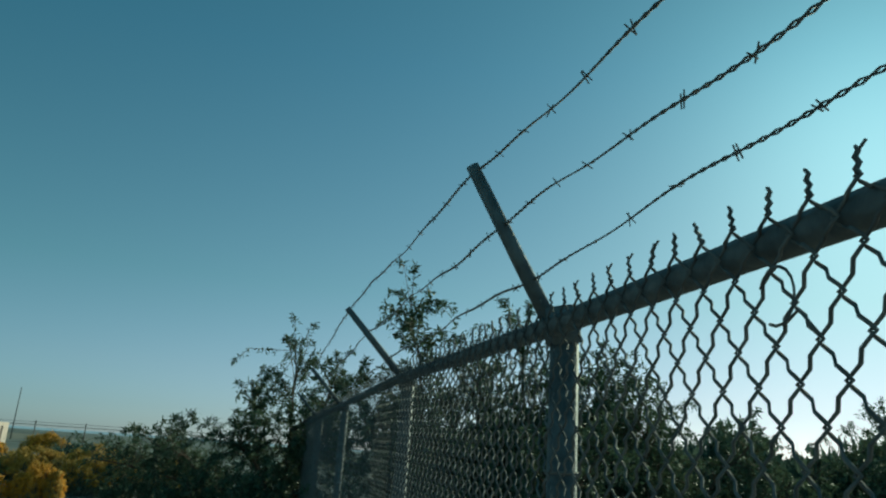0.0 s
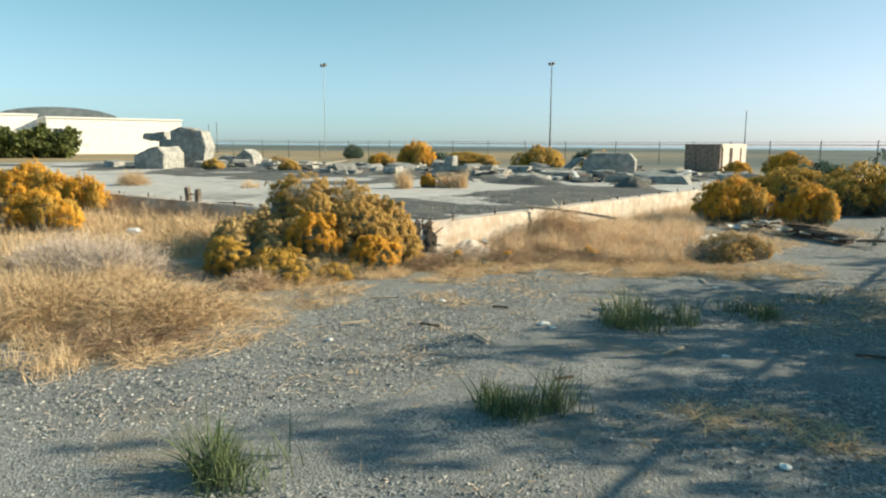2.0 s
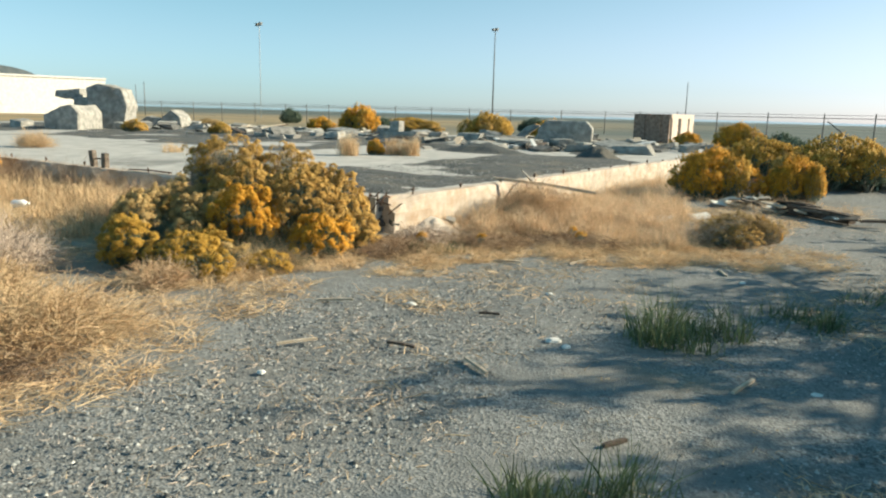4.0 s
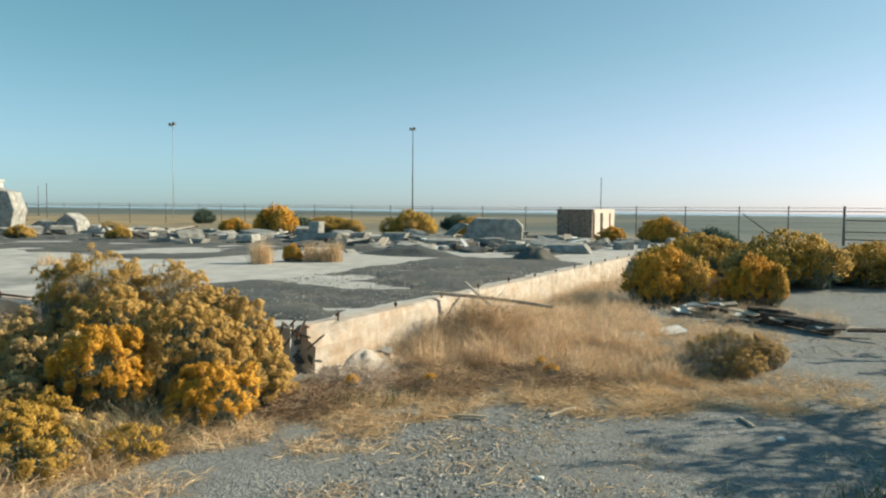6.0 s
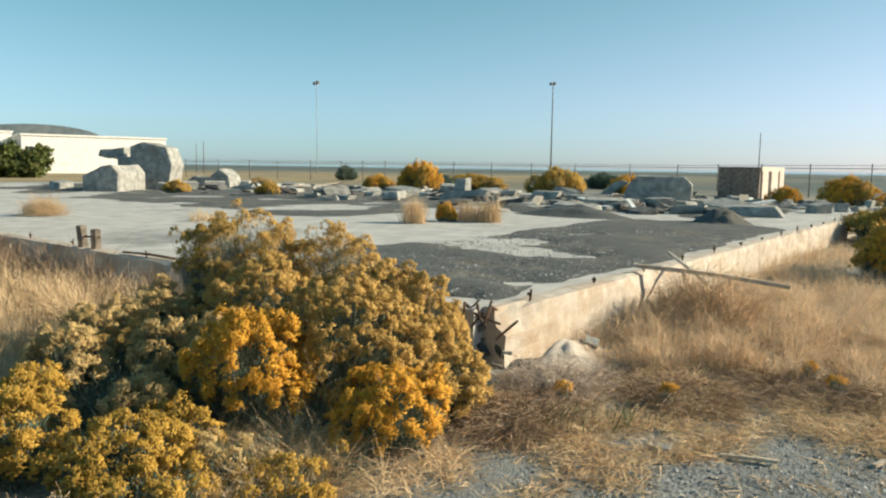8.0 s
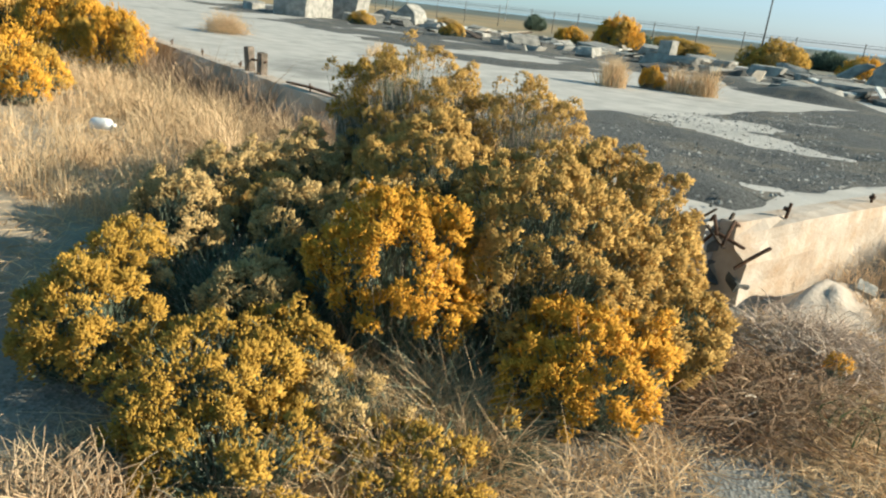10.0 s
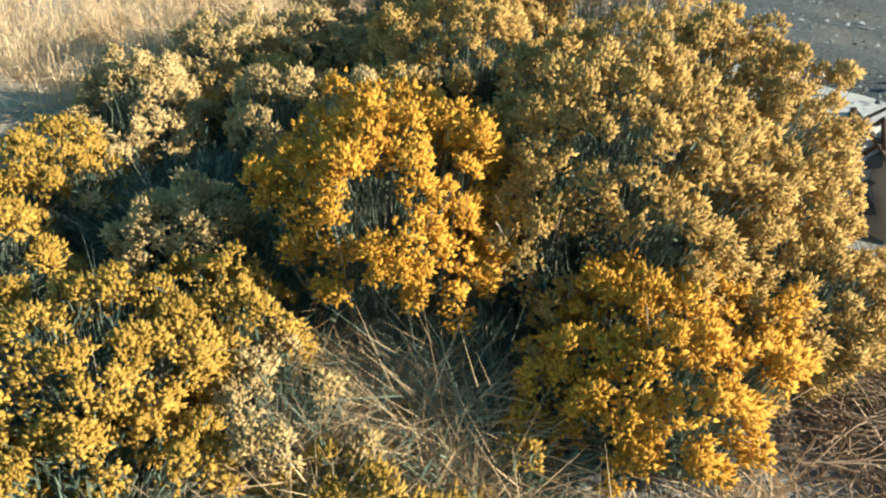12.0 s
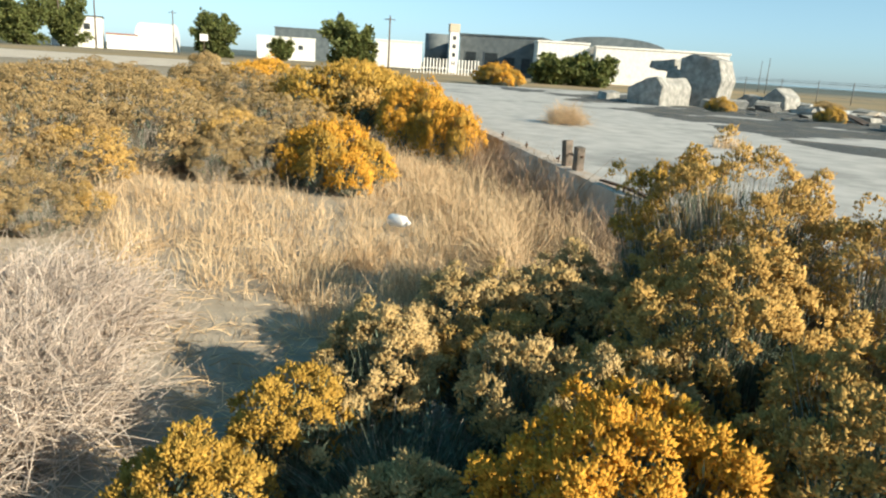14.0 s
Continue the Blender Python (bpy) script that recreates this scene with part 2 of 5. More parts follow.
def ground_material():
    """Grey gravel near by, with straw-coloured and fine dusty patches; tan and sage fields farther out."""
    m = bpy.data.materials.new("gravel_ground")
    m.use_nodes = True
    n, link = m.node_tree.nodes, m.node_tree.links.new
    bsdf = n["Principled BSDF"]
    geo = n.new("ShaderNodeNewGeometry")

    def noise_of(scale, detail=6.0, rough=0.6):
        t = n.new("ShaderNodeTexNoise")
        t.inputs["Scale"].default_value, t.inputs["Detail"].default_value, t.inputs["Roughness"].default_value = scale, detail, rough
        link(geo.outputs["Position"], t.inputs["Vector"])
        return t.outputs["Fac"]

    def ramp_of(fac, lo, hi, c1, c2):
        r = n.new("ShaderNodeValToRGB")
        r.color_ramp.elements[0].position, r.color_ramp.elements[1].position = lo, hi
        r.color_ramp.elements[0].color, r.color_ramp.elements[1].color = (*c1, 1), (*c2, 1)
        link(fac, r.inputs["Fac"])
        return r.outputs["Color"]

    def mix_of(fac, a, b):
        x = n.new("ShaderNodeMix")
        x.data_type = "RGBA"
        link(fac, x.inputs["Factor"])
        link(a, x.inputs["A"])
        link(b, x.inputs["B"])
        return x.outputs["Result"]

    def range_of(value, lo, hi):
        r = n.new("ShaderNodeMapRange")
        r.inputs["From Min"].default_value, r.inputs["From Max"].default_value = lo, hi
        link(value, r.inputs["Value"])
        return r.outputs["Result"]

    cells = n.new("ShaderNodeTexVoronoi")
    cells.inputs["Scale"].default_value = 70.0
    link(geo.outputs["Position"], cells.inputs["Vector"])
    pebble = n.new("ShaderNodeSeparateColor")
    link(cells.outputs["Color"], pebble.inputs["Color"])
    gravel = ramp_of(pebble.outputs[0], 0.0, 1.0, (0.10, 0.108, 0.11), (0.32, 0.325, 0.32))
    dust = ramp_of(noise_of(9.0), 0.3, 0.7, (0.14, 0.145, 0.145), (0.225, 0.23, 0.225))
    near = mix_of(range_of(noise_of(1.3), 0.42, 0.62), gravel, dust)
    straw = ramp_of(noise_of(25.0), 0.3, 0.7, (0.22, 0.175, 0.12), (0.34, 0.28, 0.20))
    near = mix_of(range_of(noise_of(0.55, 8.0, 0.75), 0.56, 0.74), near, straw)
    sep = n.new("ShaderNodeSeparateXYZ")
    link(geo.outputs["Position"], sep.inputs["Vector"])
    sand = ramp_of(noise_of(4.0), 0.3, 0.7, (0.32, 0.265, 0.20), (0.46, 0.395, 0.31))
    near = mix_of(range_of(sep.outputs["X"], -7.2, -10.5), near, sand)
    field = ramp_of(noise_of(0.05, 9.0, 0.7), 0.4, 0.6, (0.36, 0.27, 0.15), (0.24, 0.20, 0.13))
    sage = ramp_of(noise_of(0.02, 9.0, 0.7), 0.4, 0.6, (0.085, 0.105, 0.10), (0.135, 0.155, 0.14))
    size = n.new("ShaderNodeVectorMath")
    size.operation = "LENGTH"
    link(geo.outputs["Position"], size.inputs[0])
    east = range_of(sep.outputs["X"], -70.0, -25.0)
    far = mix_of(east, field, sage)
    both = mix_of(range_of(size.outputs["Value"], 38.0, 70.0), near, far)
    both = mix_of(range_of(size.outputs["Value"], 120.0, 220.0), both, sage)
    link(both, bsdf.inputs["Base Color"])
    bsdf.inputs["Roughness"].default_value = 0.95
    bsdf.inputs["Specular IOR Level"].default_value = 0.2
    b = n.new("ShaderNodeBump")
    b.inputs["Strength"].default_value, b.inputs["Distance"].default_value = 0.6, 0.008
    link(cells.outputs["Distance"], b.inputs["Height"])
    link(b.outputs["Normal"], bsdf.inputs["Normal"])
    return m


M_GROUND = ground_material()
rng = np.random.default_rng(7)


# ---- mesh helpers ----
def tri_mesh(name, verts, tris, material):
    me = bpy.data.meshes.new(name)
    verts, tris = np.asarray(verts, dtype=np.float32), np.asarray(tris, dtype=np.int32)
    me.vertices.add(len(verts))
    me.vertices.foreach_set("co", verts.ravel())
    me.loops.add(len(tris) * 3)
    me.loops.foreach_set("vertex_index", tris.ravel())
    me.polygons.add(len(tris))
    me.polygons.foreach_set("loop_start", np.arange(len(tris), dtype=np.int32) * 3)
    me.update(calc_edges=True)
    me.materials.append(material)
    return me


def bm_mesh(name, bm, material):
    me = bpy.data.meshes.new(name)
    bm.to_mesh(me)
    bm.free()
    me.materials.append(material)
    return me


def part(name, data, parent, label="", kind=""):
    ob = new(name, data)
    ob.parent = parent
    return tagged(ob, label, kind=kind)


def thing(name, label, category, group="", at=(0, 0, 0), turn=0.0, kind=""):
    ob = new(name)
    ob.matrix_basis = pose(*at, 0, 0, turn)
    return tagged(ob, label, category, group, kind)


class Soup:
    """Gathers triangles from arrays."""
    def __init__(self):
        self.v, self.f, self.n = [], [], 0

    def add(self, v, f):
        self.v.append(np.asarray(v, dtype=np.float64).reshape(-1, 3))
        self.f.append(np.asarray(f, dtype=np.int64).reshape(-1, 3) + self.n)
        self.n += len(self.v[-1])

    def mesh(self, name, material):
        return tri_mesh(name, np.concatenate(self.v), np.concatenate(self.f), material)


def unit(v):
    return v / np.maximum(np.linalg.norm(v, axis=-1, keepdims=True), 1e-9)


def tube(soup, points, radii, sides=6):
    """A tapered tube along points, with closed ends."""
    p = np.asarray(points, dtype=float)
    r = np.broadcast_to(np.asarray(radii, dtype=float), (len(p),))
    d = unit(np.gradient(p, axis=0))
    ref = np.array([0.31, 0.17, 0.93]) if abs(d[0][2]) < 0.8 else np.array([1.0, 0.1, 0.05])
    a = unit(np.cross(d, ref))
    b = np.cross(d, a)
    ang = np.arange(sides) * 2 * np.pi / sides
    v = p[:, None] + r[:, None, None] * (np.cos(ang)[None, :, None] * a[:, None] + np.sin(ang)[None, :, None] * b[:, None])
    f = []
    for i in range(len(p) - 1):
        for j in range(sides):
            q = (j + 1) % sides
            f += [(i * sides + j, i * sides + q, (i + 1) * sides + q), (i * sides + j, (i + 1) * sides + q, (i + 1) * sides + j)]
    last = (len(p) - 1) * sides
    for j in range(1, sides - 1):
        f += [(0, j + 1, j), (last, last + j, last + j + 1)]
    soup.add(v.reshape(-1, 3), f)


def box_bm(sx, sy, sz, bevel=0.0, at=(0, 0, 0)):
    """A box standing on its base, bevelled."""
    bm = bmesh.new()
    bmesh.ops.create_cube(bm, size=1.0)
    bmesh.ops.scale(bm, vec=(sx, sy, sz), verts=bm.verts)
    bmesh.ops.translate(bm, vec=(at[0], at[1], at[2] + sz / 2), verts=bm.verts)
    if bevel:
        bmesh.ops.bevel(bm, geom=bm.edges[:], offset=bevel, segments=2, affect="EDGES", profile=0.6)
    return bm


def blades(soup, roots, length, width, lean, curl=0.5, up=1.0):
    """Grass blades: bent, tapered ribbons of three triangles."""
    n = len(roots)
    length = length * rng.uniform(0.55, 1.3, n)
    az = rng.uniform(0, 2 * np.pi, n)
    tilt = np.abs(rng.normal(0, lean, n))
    d = np.stack([np.sin(tilt) * np.cos(az), np.sin(tilt) * np.sin(az), np.cos(tilt) * up], 1)
    side = unit(np.cross(d, rng.normal(0, 1, (n, 3)))) * (width * rng.uniform(0.7, 1.4, n) / 2)[:, None]
    mid = roots + d * length[:, None] * 0.55
    d2 = unit(d + np.stack([np.cos(az), np.sin(az), -np.ones(n) * 0.6], 1) * (curl * rng.uniform(0.2, 1.2, n))[:, None])
    tip = mid + d2 * length[:, None] * 0.5
    tip[:, 2] = np.maximum(tip[:, 2], roots[:, 2] + 0.005)
    v = np.stack([roots - side, roots + side, mid - side * 0.7, mid + side * 0.7, tip], 1)
    k = (np.arange(n) * 5)[:, None, None]
    soup.add(v.reshape(-1, 3), (k + np.array([(0, 1, 3), (0, 3, 2), (2, 3, 4)])[None]).reshape(-1, 3))


def stalks(soup, a, b, width, sag=0.12, steps=3):
    """Thin bent stalks from a to b, each a three-sided rod."""
    n = len(a)
    t = np.linspace(0, 1, steps + 1)
    bend = rng.normal(0, sag, (n, 3)) * np.linalg.norm(b - a, axis=1)[:, None]
    p = a[:, None] + (b - a)[:, None] * t[None, :, None] + bend[:, None] * (t * (1 - t) * 2)[None, :, None]
    d = unit(b - a)
    s1 = unit(np.cross(d, rng.normal(0, 1, (n, 3))))
    s2 = np.cross(d, s1)
    w = (width * rng.uniform(0.6, 1.4, n))[:, None] * np.linspace(1.0, 0.45, steps + 1)[None]
    ang = np.array([0, 2.094, 4.189])
    off = np.cos(ang)[None, :, None] * s1[:, None] + np.sin(ang)[None, :, None] * s2[:, None]
    v = p[:, :, None] + off[:, None] * w[:, :, None, None]
    f = []
    for i in range(steps):
        for j in range(3):
            q = (j + 1) % 3
            f += [(i * 3 + j, i * 3 + q, i * 3 + 3 + q), (i * 3 + j, i * 3 + 3 + q, i * 3 + 3 + j)]
    k = (np.arange(n) * 3 * (steps + 1))[:, None, None]
    soup.add(v.reshape(-1, 3), (k + np.array(f)[None]).reshape(-1, 3))


def spikes(soup, base, way, length, width):
    """Small florets: slender open cones."""
    n = len(base)
    way = unit(way)
    s1 = unit(np.cross(way, rng.normal(0, 1, (n, 3))))
    s2 = np.cross(way, s1)
    length = (length * rng.uniform(0.6, 1.4, n))[:, None]
    w = (width * rng.uniform(0.7, 1.3, n))[:, None] * 0.5
    mid = base + way * length * 0.25
    v = np.stack([mid + s1 * w, mid - s1 * w * 0.5 + s2 * w * 0.87, mid - s1 * w * 0.5 - s2 * w * 0.87, base + way * length], 1)
    k = (np.arange(n) * 4)[:, None, None]
    f = np.array([(0, 1, 3), (1, 2, 3), (2, 0, 3)])
    soup.add(v.reshape(-1, 3), (k + f[None]).reshape(-1, 3))


def flat_leaves(soup, base, way, length, width):
    """Narrow leaves, each folded along its middle."""
    n = len(base)
    way = unit(way)
    s = unit(np.cross(way, rng.normal(0, 1, (n, 3)))) * (width * rng.uniform(0.7, 1.3, n) / 2)[:, None]
    up = np.cross(way, s)
    length = (length * rng.uniform(0.6, 1.3, n))[:, None]
    mid = base + way * length * 0.45
    v = np.stack([base, mid + s + up * 0.3, base + way * length, mid - s + up * 0.3], 1)
    k = (np.arange(n) * 4)[:, None, None]
    soup.add(v.reshape(-1, 3), (k + np.array([(0, 1, 2), (0, 2, 3)])[None]).reshape(-1, 3))


# ---- brush: mounds of flower-tipped stems ----
FLOWER = {"bright": M_BRIGHT, "yellow": M_YELLOW, "dull": M_DULL, "pale": M_PALE, "olive": M_OLIVE}


def brush(name, label, lobes, at=(0, 0, 0), spacing=0.075, heads_each=9, floret=(0.017, 0.009), florets=8, leaves=20, stem=0.0016, stems_each=4,
          twigs_each=1.0, group="flowering brush", category="bush"):
    """Lobes: x, y, z, radius x, y, z, kind, fill. Each lobe bears knobbly clusters of heads on fans of stems that rise from the ground."""
    ob = thing(name, label, category, group, at)
    heads, stems, green, twigs = {}, Soup(), Soup(), Soup()
    for x, y, z, rx, ry, rz, kind, fill in lobes:
        area = 2 * math.pi * ((rx * ry) ** 0.8 + (rx * rz) ** 0.8 + (ry * rz) ** 0.8) / 3 * 1.25
        loose = fill < 0.7
        n = max(10, int(area / spacing ** 2 * (0.75 if loose else 1.0)))
        d = unit(rng.normal(0, 1, (n * 2, 3)))
        d = d[d[:, 2] > -0.3][:n]
        n = len(d)
        c, r = np.array([x, y, z]), np.array([rx, ry, rz])
        bumps = np.array([noise.noise(Vector((v * 2.2 + c * 3).tolist())) for v in d])
        reach = 0.95 + 0.36 * bumps + rng.normal(0, 0.07, n)
        p = c + r * d * reach[:, None]
        p[:, 2] = np.maximum(p[:, 2], 0.04)
        out = unit(d / r + np.array([0, 0, 0.9 / max(r)]))
        root = np.stack([x + (p[:, 0] - x) * 0.3, y + (p[:, 1] - y) * 0.3, np.full(n, -0.02)], 1)
        for soup, each, width, ends in ((stems, stems_each, stem, (0.85, 1.0)), (twigs, twigs_each, stem * 0.9, (0.6, 1.05))):
            m = int(n * each)
            if m:
                i = rng.integers(0, n, m)
                a0 = root[i] + rng.normal(0, 0.035, (m, 3)) * np.array([1, 1, 0])
                b0 = a0 + (p[i] + rng.normal(0, spacing * 0.4, (m, 3)) - a0) * rng.uniform(*ends, m)[:, None]
                b0[:, 2] = np.maximum(b0[:, 2], 0.01)
                stalks(soup, a0, b0, width, 0.10, 2)
        m = int(n * leaves)
        if m:
            i = rng.integers(0, n, m)
            t = rng.uniform(0.3, 0.88, m)[:, None]
            b0 = root[i] + (p[i] - root[i]) * t + rng.normal(0, spacing * 0.45, (m, 3)) * t
            b0[:, 2] = np.maximum(b0[:, 2], 0.0)
            flat_leaves(green, b0, unit(p[i] - root[i]) + rng.normal(0, 0.4, (m, 3)), max(0.05, floret[0] * 2.8), max(0.0035, floret[1] * 0.55))
        full = rng.random(n) < fill
        p, out = p[full], out[full]
        if not len(p):
            continue
        i = np.repeat(np.arange(len(p)), int(heads_each * (1.5 if loose else 1)))
        k = len(i)
        girth = spacing * (0.66 if loose else 0.48) * rng.uniform(0.7, 1.3, len(p))[i]
        q = unit(rng.normal(0, 1, (k, 3)) + out[i] * 1.1)
        hp = p[i] + q * girth[:, None] * rng.uniform(0.75, 1.05, k)[:, None]
        j = np.repeat(np.arange(k), florets)
        spread = rng.normal(0, 1, (len(j), 3))
        size = rng.uniform(0.7, 1.25, k)[j][:, None]
        spikes(heads.setdefault(kind, Soup()), hp[j] + spread * floret[0] * 0.42 * size, unit(q * 0.6 + out[i])[j] + spread * 0.45, floret[0], floret[1])
    part("stem", stems.mesh("stem", M_STEM), ob, kind="stuff")
    if twigs.v:
        part("twig", twigs.mesh("twig", M_TWIG), ob, "bare grey dry twigs", kind="stuff")
    if green.v:
        part("foliage", green.mesh("foliage", M_LEAF), ob, "narrow grey-green leaves", kind="stuff")
    for kind, soup in heads.items():
        part("bloom", soup.mesh("bloom", FLOWER[kind]), ob, {"bright": "bright orange-yellow flower heads", "yellow": "yellow flower heads",
             "dull": "fading gold flower heads", "pale": "pale tan seed heads", "olive": "olive-brown seed heads"}[kind], kind="stuff")
    return ob


def tumbleweed(name, label, at, size, material, count=2600, group=""):
    """A tangle of curved dry twigs."""
    ob = thing(name, label, "dead bush", group, at)
    s = Soup()
    d = unit(rng.normal(0, 1, (count, 3)))
    d[:, 2] = np.abs(d[:, 2])
    sz = np.array(size)
    a = d * sz * rng.uniform(0.15, 0.85, count)[:, None]
    b = a + unit(d + rng.normal(0, 1.15, (count, 3))) * (max(size) * rng.uniform(0.2, 0.5, count))[:, None]
    b[:, 2] = a[:, 2] + (b[:, 2] - a[:, 2]) * min(1.0, 1.6 * size[2] / max(size))
    b[:, 2] = np.abs(b[:, 2])
    stalks(s, a, b, 0.0026, 0.35, 4)
    part("twig", s.mesh("twig", material), ob, kind="stuff")
    s = Soup()
    d = unit(rng.normal(0, 1, (18, 3)))
    d[:, 2] = np.abs(d[:, 2]) + 0.1
    stalks(s, np.zeros((18, 3)) + rng.normal(0, 0.02, (18, 3)) * np.array([1, 1, 0]), d * sz * 0.75, 0.005, 0.2, 4)
    part("stem", s.mesh("stem", M_TWIG), ob, "thicker woody stems spreading from the root")
    return ob


# ---- ground ----
SLAB_TOP, SLAB_X, SLAB_Y = 0.48, -7.5, 9.35


def ground_height(x, y):
    return (0.035 * noise.noise(Vector((x * 0.5, y * 0.5, 0))) + 0.012 * noise.noise(Vector((x * 2.3, y * 2.3, 3)))) * (1 if abs(x) + abs(y) < 70 else 0)


def build_ground():
    near = np.arange(-24, 8.01, 0.25)
    xs = np.concatenate([[-4000, -1500, -600, -250, -120, -70, -45, -32], near, [12, 20, 40, 90, 250, 800, 2000, 4000]])
    near = np.arange(-6, 26.01, 0.25)
    ys = np.concatenate([[-4000, -1500, -500, -150, -60, -25, -12], near, [30, 38, 50, 75, 120, 250, 600, 1500, 4000]])
    v = [(x, y, ground_height(x, y)) for y in ys for x in xs]
    w = len(xs)
    f = []
    for j in range(len(ys) - 1):
        for i in range(w - 1):
            k = j * w + i
            f += [(k, k + 1, k + w + 1), (k, k + w + 1, k + w)]
    tagged(new("ground", tri_mesh("ground", v, f, M_GROUND)), "grey gravel yard with dusty straw patches and open fields", "ground", kind="structure")


build_ground()
lake = bmesh.new()
bmesh.ops.create_grid(lake, x_segments=8, y_segments=4, size=1.0)
bmesh.ops.scale(lake, vec=(3800, 1750, 1), verts=lake.verts)
bmesh.ops.translate(lake, vec=(-100, 2250, 0.04), verts=lake.verts)
lake_ob = tagged(new("water", bm_mesh("water", lake, M_WATER)), "pale flat lake along the horizon", "water", kind="structure")


# ---- foundation slab ----
def jag(x, y, s=1.0):
    return s * noise.noise(Vector((x * 1.7, y * 1.7, 9)))


def build_slab():
    bm = bmesh.new()
    x0, x1, y0, y1 = -46.0, SLAB_X - 0.22, SLAB_Y + 0.22, 33.0
    nx, ny = 40, 26
    grid = []
    for j in range(ny + 1):
        row = []
        for i in range(nx + 1):
            x, y = x0 + (x1 - x0) * i / nx, y0 + (y1 - y0) * j / ny
            row.append(bm.verts.new((x, y, SLAB_TOP - 0.012 + 0.012 * noise.noise(Vector((x * 0.4, y * 0.4, 5))))))
        grid.append(row)
    for j in range(ny):
        for i in range(nx):
            bm.faces.new((grid[j][i], grid[j][i + 1], grid[j + 1][i + 1], grid[j + 1][i]))
    edge = bmesh.ops.extrude_edge_only(bm, edges=[e for e in bm.edges if e.is_boundary])
    for e in edge["geom"]:
        if isinstance(e, bmesh.types.BMVert):
            e.co.z = -0.15
    bmesh.ops.recalc_face_normals(bm, faces=bm.faces)
    slab = tagged(new("foundation_slab", bm_mesh("foundation_slab", bm, M_SLAB)), "pale weathered concrete floor slab of a demolished building", "slab", kind="structure")

    def stem_wall(name, a, b, thick, lit):
        """A low foundation wall from a to b, with worn edges; inner side at the slab."""
        a, b = Vector((*a, 0)), Vector((*b, 0))
        n = max(6, int((b - a).length / 0.28))
        side = (b - a).normalized().cross(Vector((0, 0, 1))) * thick
        wall = bmesh.new()
        prof = [(0.0, -0.2), (0.0, 0.13), (0.0, 0.27), (0.0, 0.41), (0.04, SLAB_TOP), (0.5, SLAB_TOP + 0.008), (1.0, SLAB_TOP + 0.004), (1.0, -0.2)]
        rings = []
        for i in range(n + 1):
            p = a.lerp(b, i / n)
            ring = []
            for u, z in prof:
                q = p - side * u
                r = 0.03 * noise.noise(Vector((p.x * 3.1 + z * 7, p.y * 3.1, z * 9 + u)))
                ragged = max(0.0, 0.4 - (p - b).length) if name == 'wall_south' else max(0.0, 0.3 - (p - a).length)
                chip = ragged * 0.5 + max(0.0, noise.noise(Vector((p.x * 2.2, p.y * 2.2, 4))) - 0.25) * 0.22 if 0.3 < z else 0.0
                q = q + side.normalized() * ((r - chip * 0.6) if u < 0.3 else 0)
                ring.append(wall.verts.new((q.x, q.y, z + (r * 0.5 - chip * 0.5 if z > 0.3 and u < 0.3 else 0))))
            rings.append(ring)
        k = len(prof)
        for i in range(n):
            for j in range(k):
                wall.faces.new((rings[i][j], rings[i + 1][j], rings[i + 1][(j + 1) % k], rings[i][(j + 1) % k]))
        wall.faces.new(rings[0])
        wall.faces.new(rings[-1])
        bmesh.ops.recalc_face_normals(wall, faces=wall.faces)
        tagged(new(name, bm_mesh(name, wall, M_FOUNDATION)), lit, "wall", kind="structure")

    stem_wall("wall_east", (SLAB_X, SLAB_Y + 0.35), (SLAB_X, 33.0), 0.216, "low sandy concrete foundation wall with chipped edge")
    stem_wall("wall_south", (-22.0, SLAB_Y), (SLAB_X - 0.75, SLAB_Y), 0.216, "low shaded concrete foundation wall above dry grass")


build_slab()


def dirt_sheet(name, label, x0, x1, y0, y1, step, height, level, freq, seed, tallest=0.05):
    """Gravel lying on the slab: a thin uneven sheet whose rim runs out into the concrete."""
    nx, ny = int((x1 - x0) / step), int((y1 - y0) / step)
    v = []
    for j in range(ny + 1):
        for i in range(nx + 1):
            x, y = x0 + (x1 - x0) * i / nx, y0 + (y1 - y0) * j / ny
            h = noise.noise(Vector((x * freq, y * freq, seed))) + 0.45 * noise.noise(Vector((x * freq * 3.3, y * freq * 3.3, seed + 4))) + 0.2 * noise.noise(Vector((x * 4, y * 4, seed + 8)))
            rim = min(i, nx - i, j, ny - j) / (0.12 * min(nx, ny))
            h = (h + level) * height + min(0.0, rim - 1) * height * 1.2
            v.append((x, y, SLAB_TOP + max(-0.06, min(tallest, h))))
    f = []
    for j in range(ny):
        for i in range(nx):
            k = j * (nx + 1) + i
            if max(v[k][2], v[k + 1][2], v[k + nx + 1][2], v[k + nx + 2][2]) > SLAB_TOP - 0.03:
                f += [(k, k + 1, k + nx + 2), (k, k + nx + 2, k + nx + 1)]
    me = tri_mesh(name, v, f, M_DIRT)
    me.polygons.foreach_set("use_smooth", np.ones(len(f), dtype=bool))
    tagged(new(name, me), label, "gravel", kind="stuff")


dirt_sheet("gravel_layer", "dark loose gravel lying on the concrete slab", -11.6, -7.54, 9.75, 20.5, 0.10, 0.10, 0.31, 0.40, 2.0)
dirt_sheet("gravel_layer", "dark gravel and dust drifted over the far slab", -30, -8.2, 19.0, 33, 0.22, 0.12, 0.22, 0.3, 5.0, 0.09)
dirt_sheet("gravel_layer", "dusty gravel streaks on the pale slab", -45, -15, 14.5, 27, 0.3, 0.06, 0.0, 0.34, 11.0)


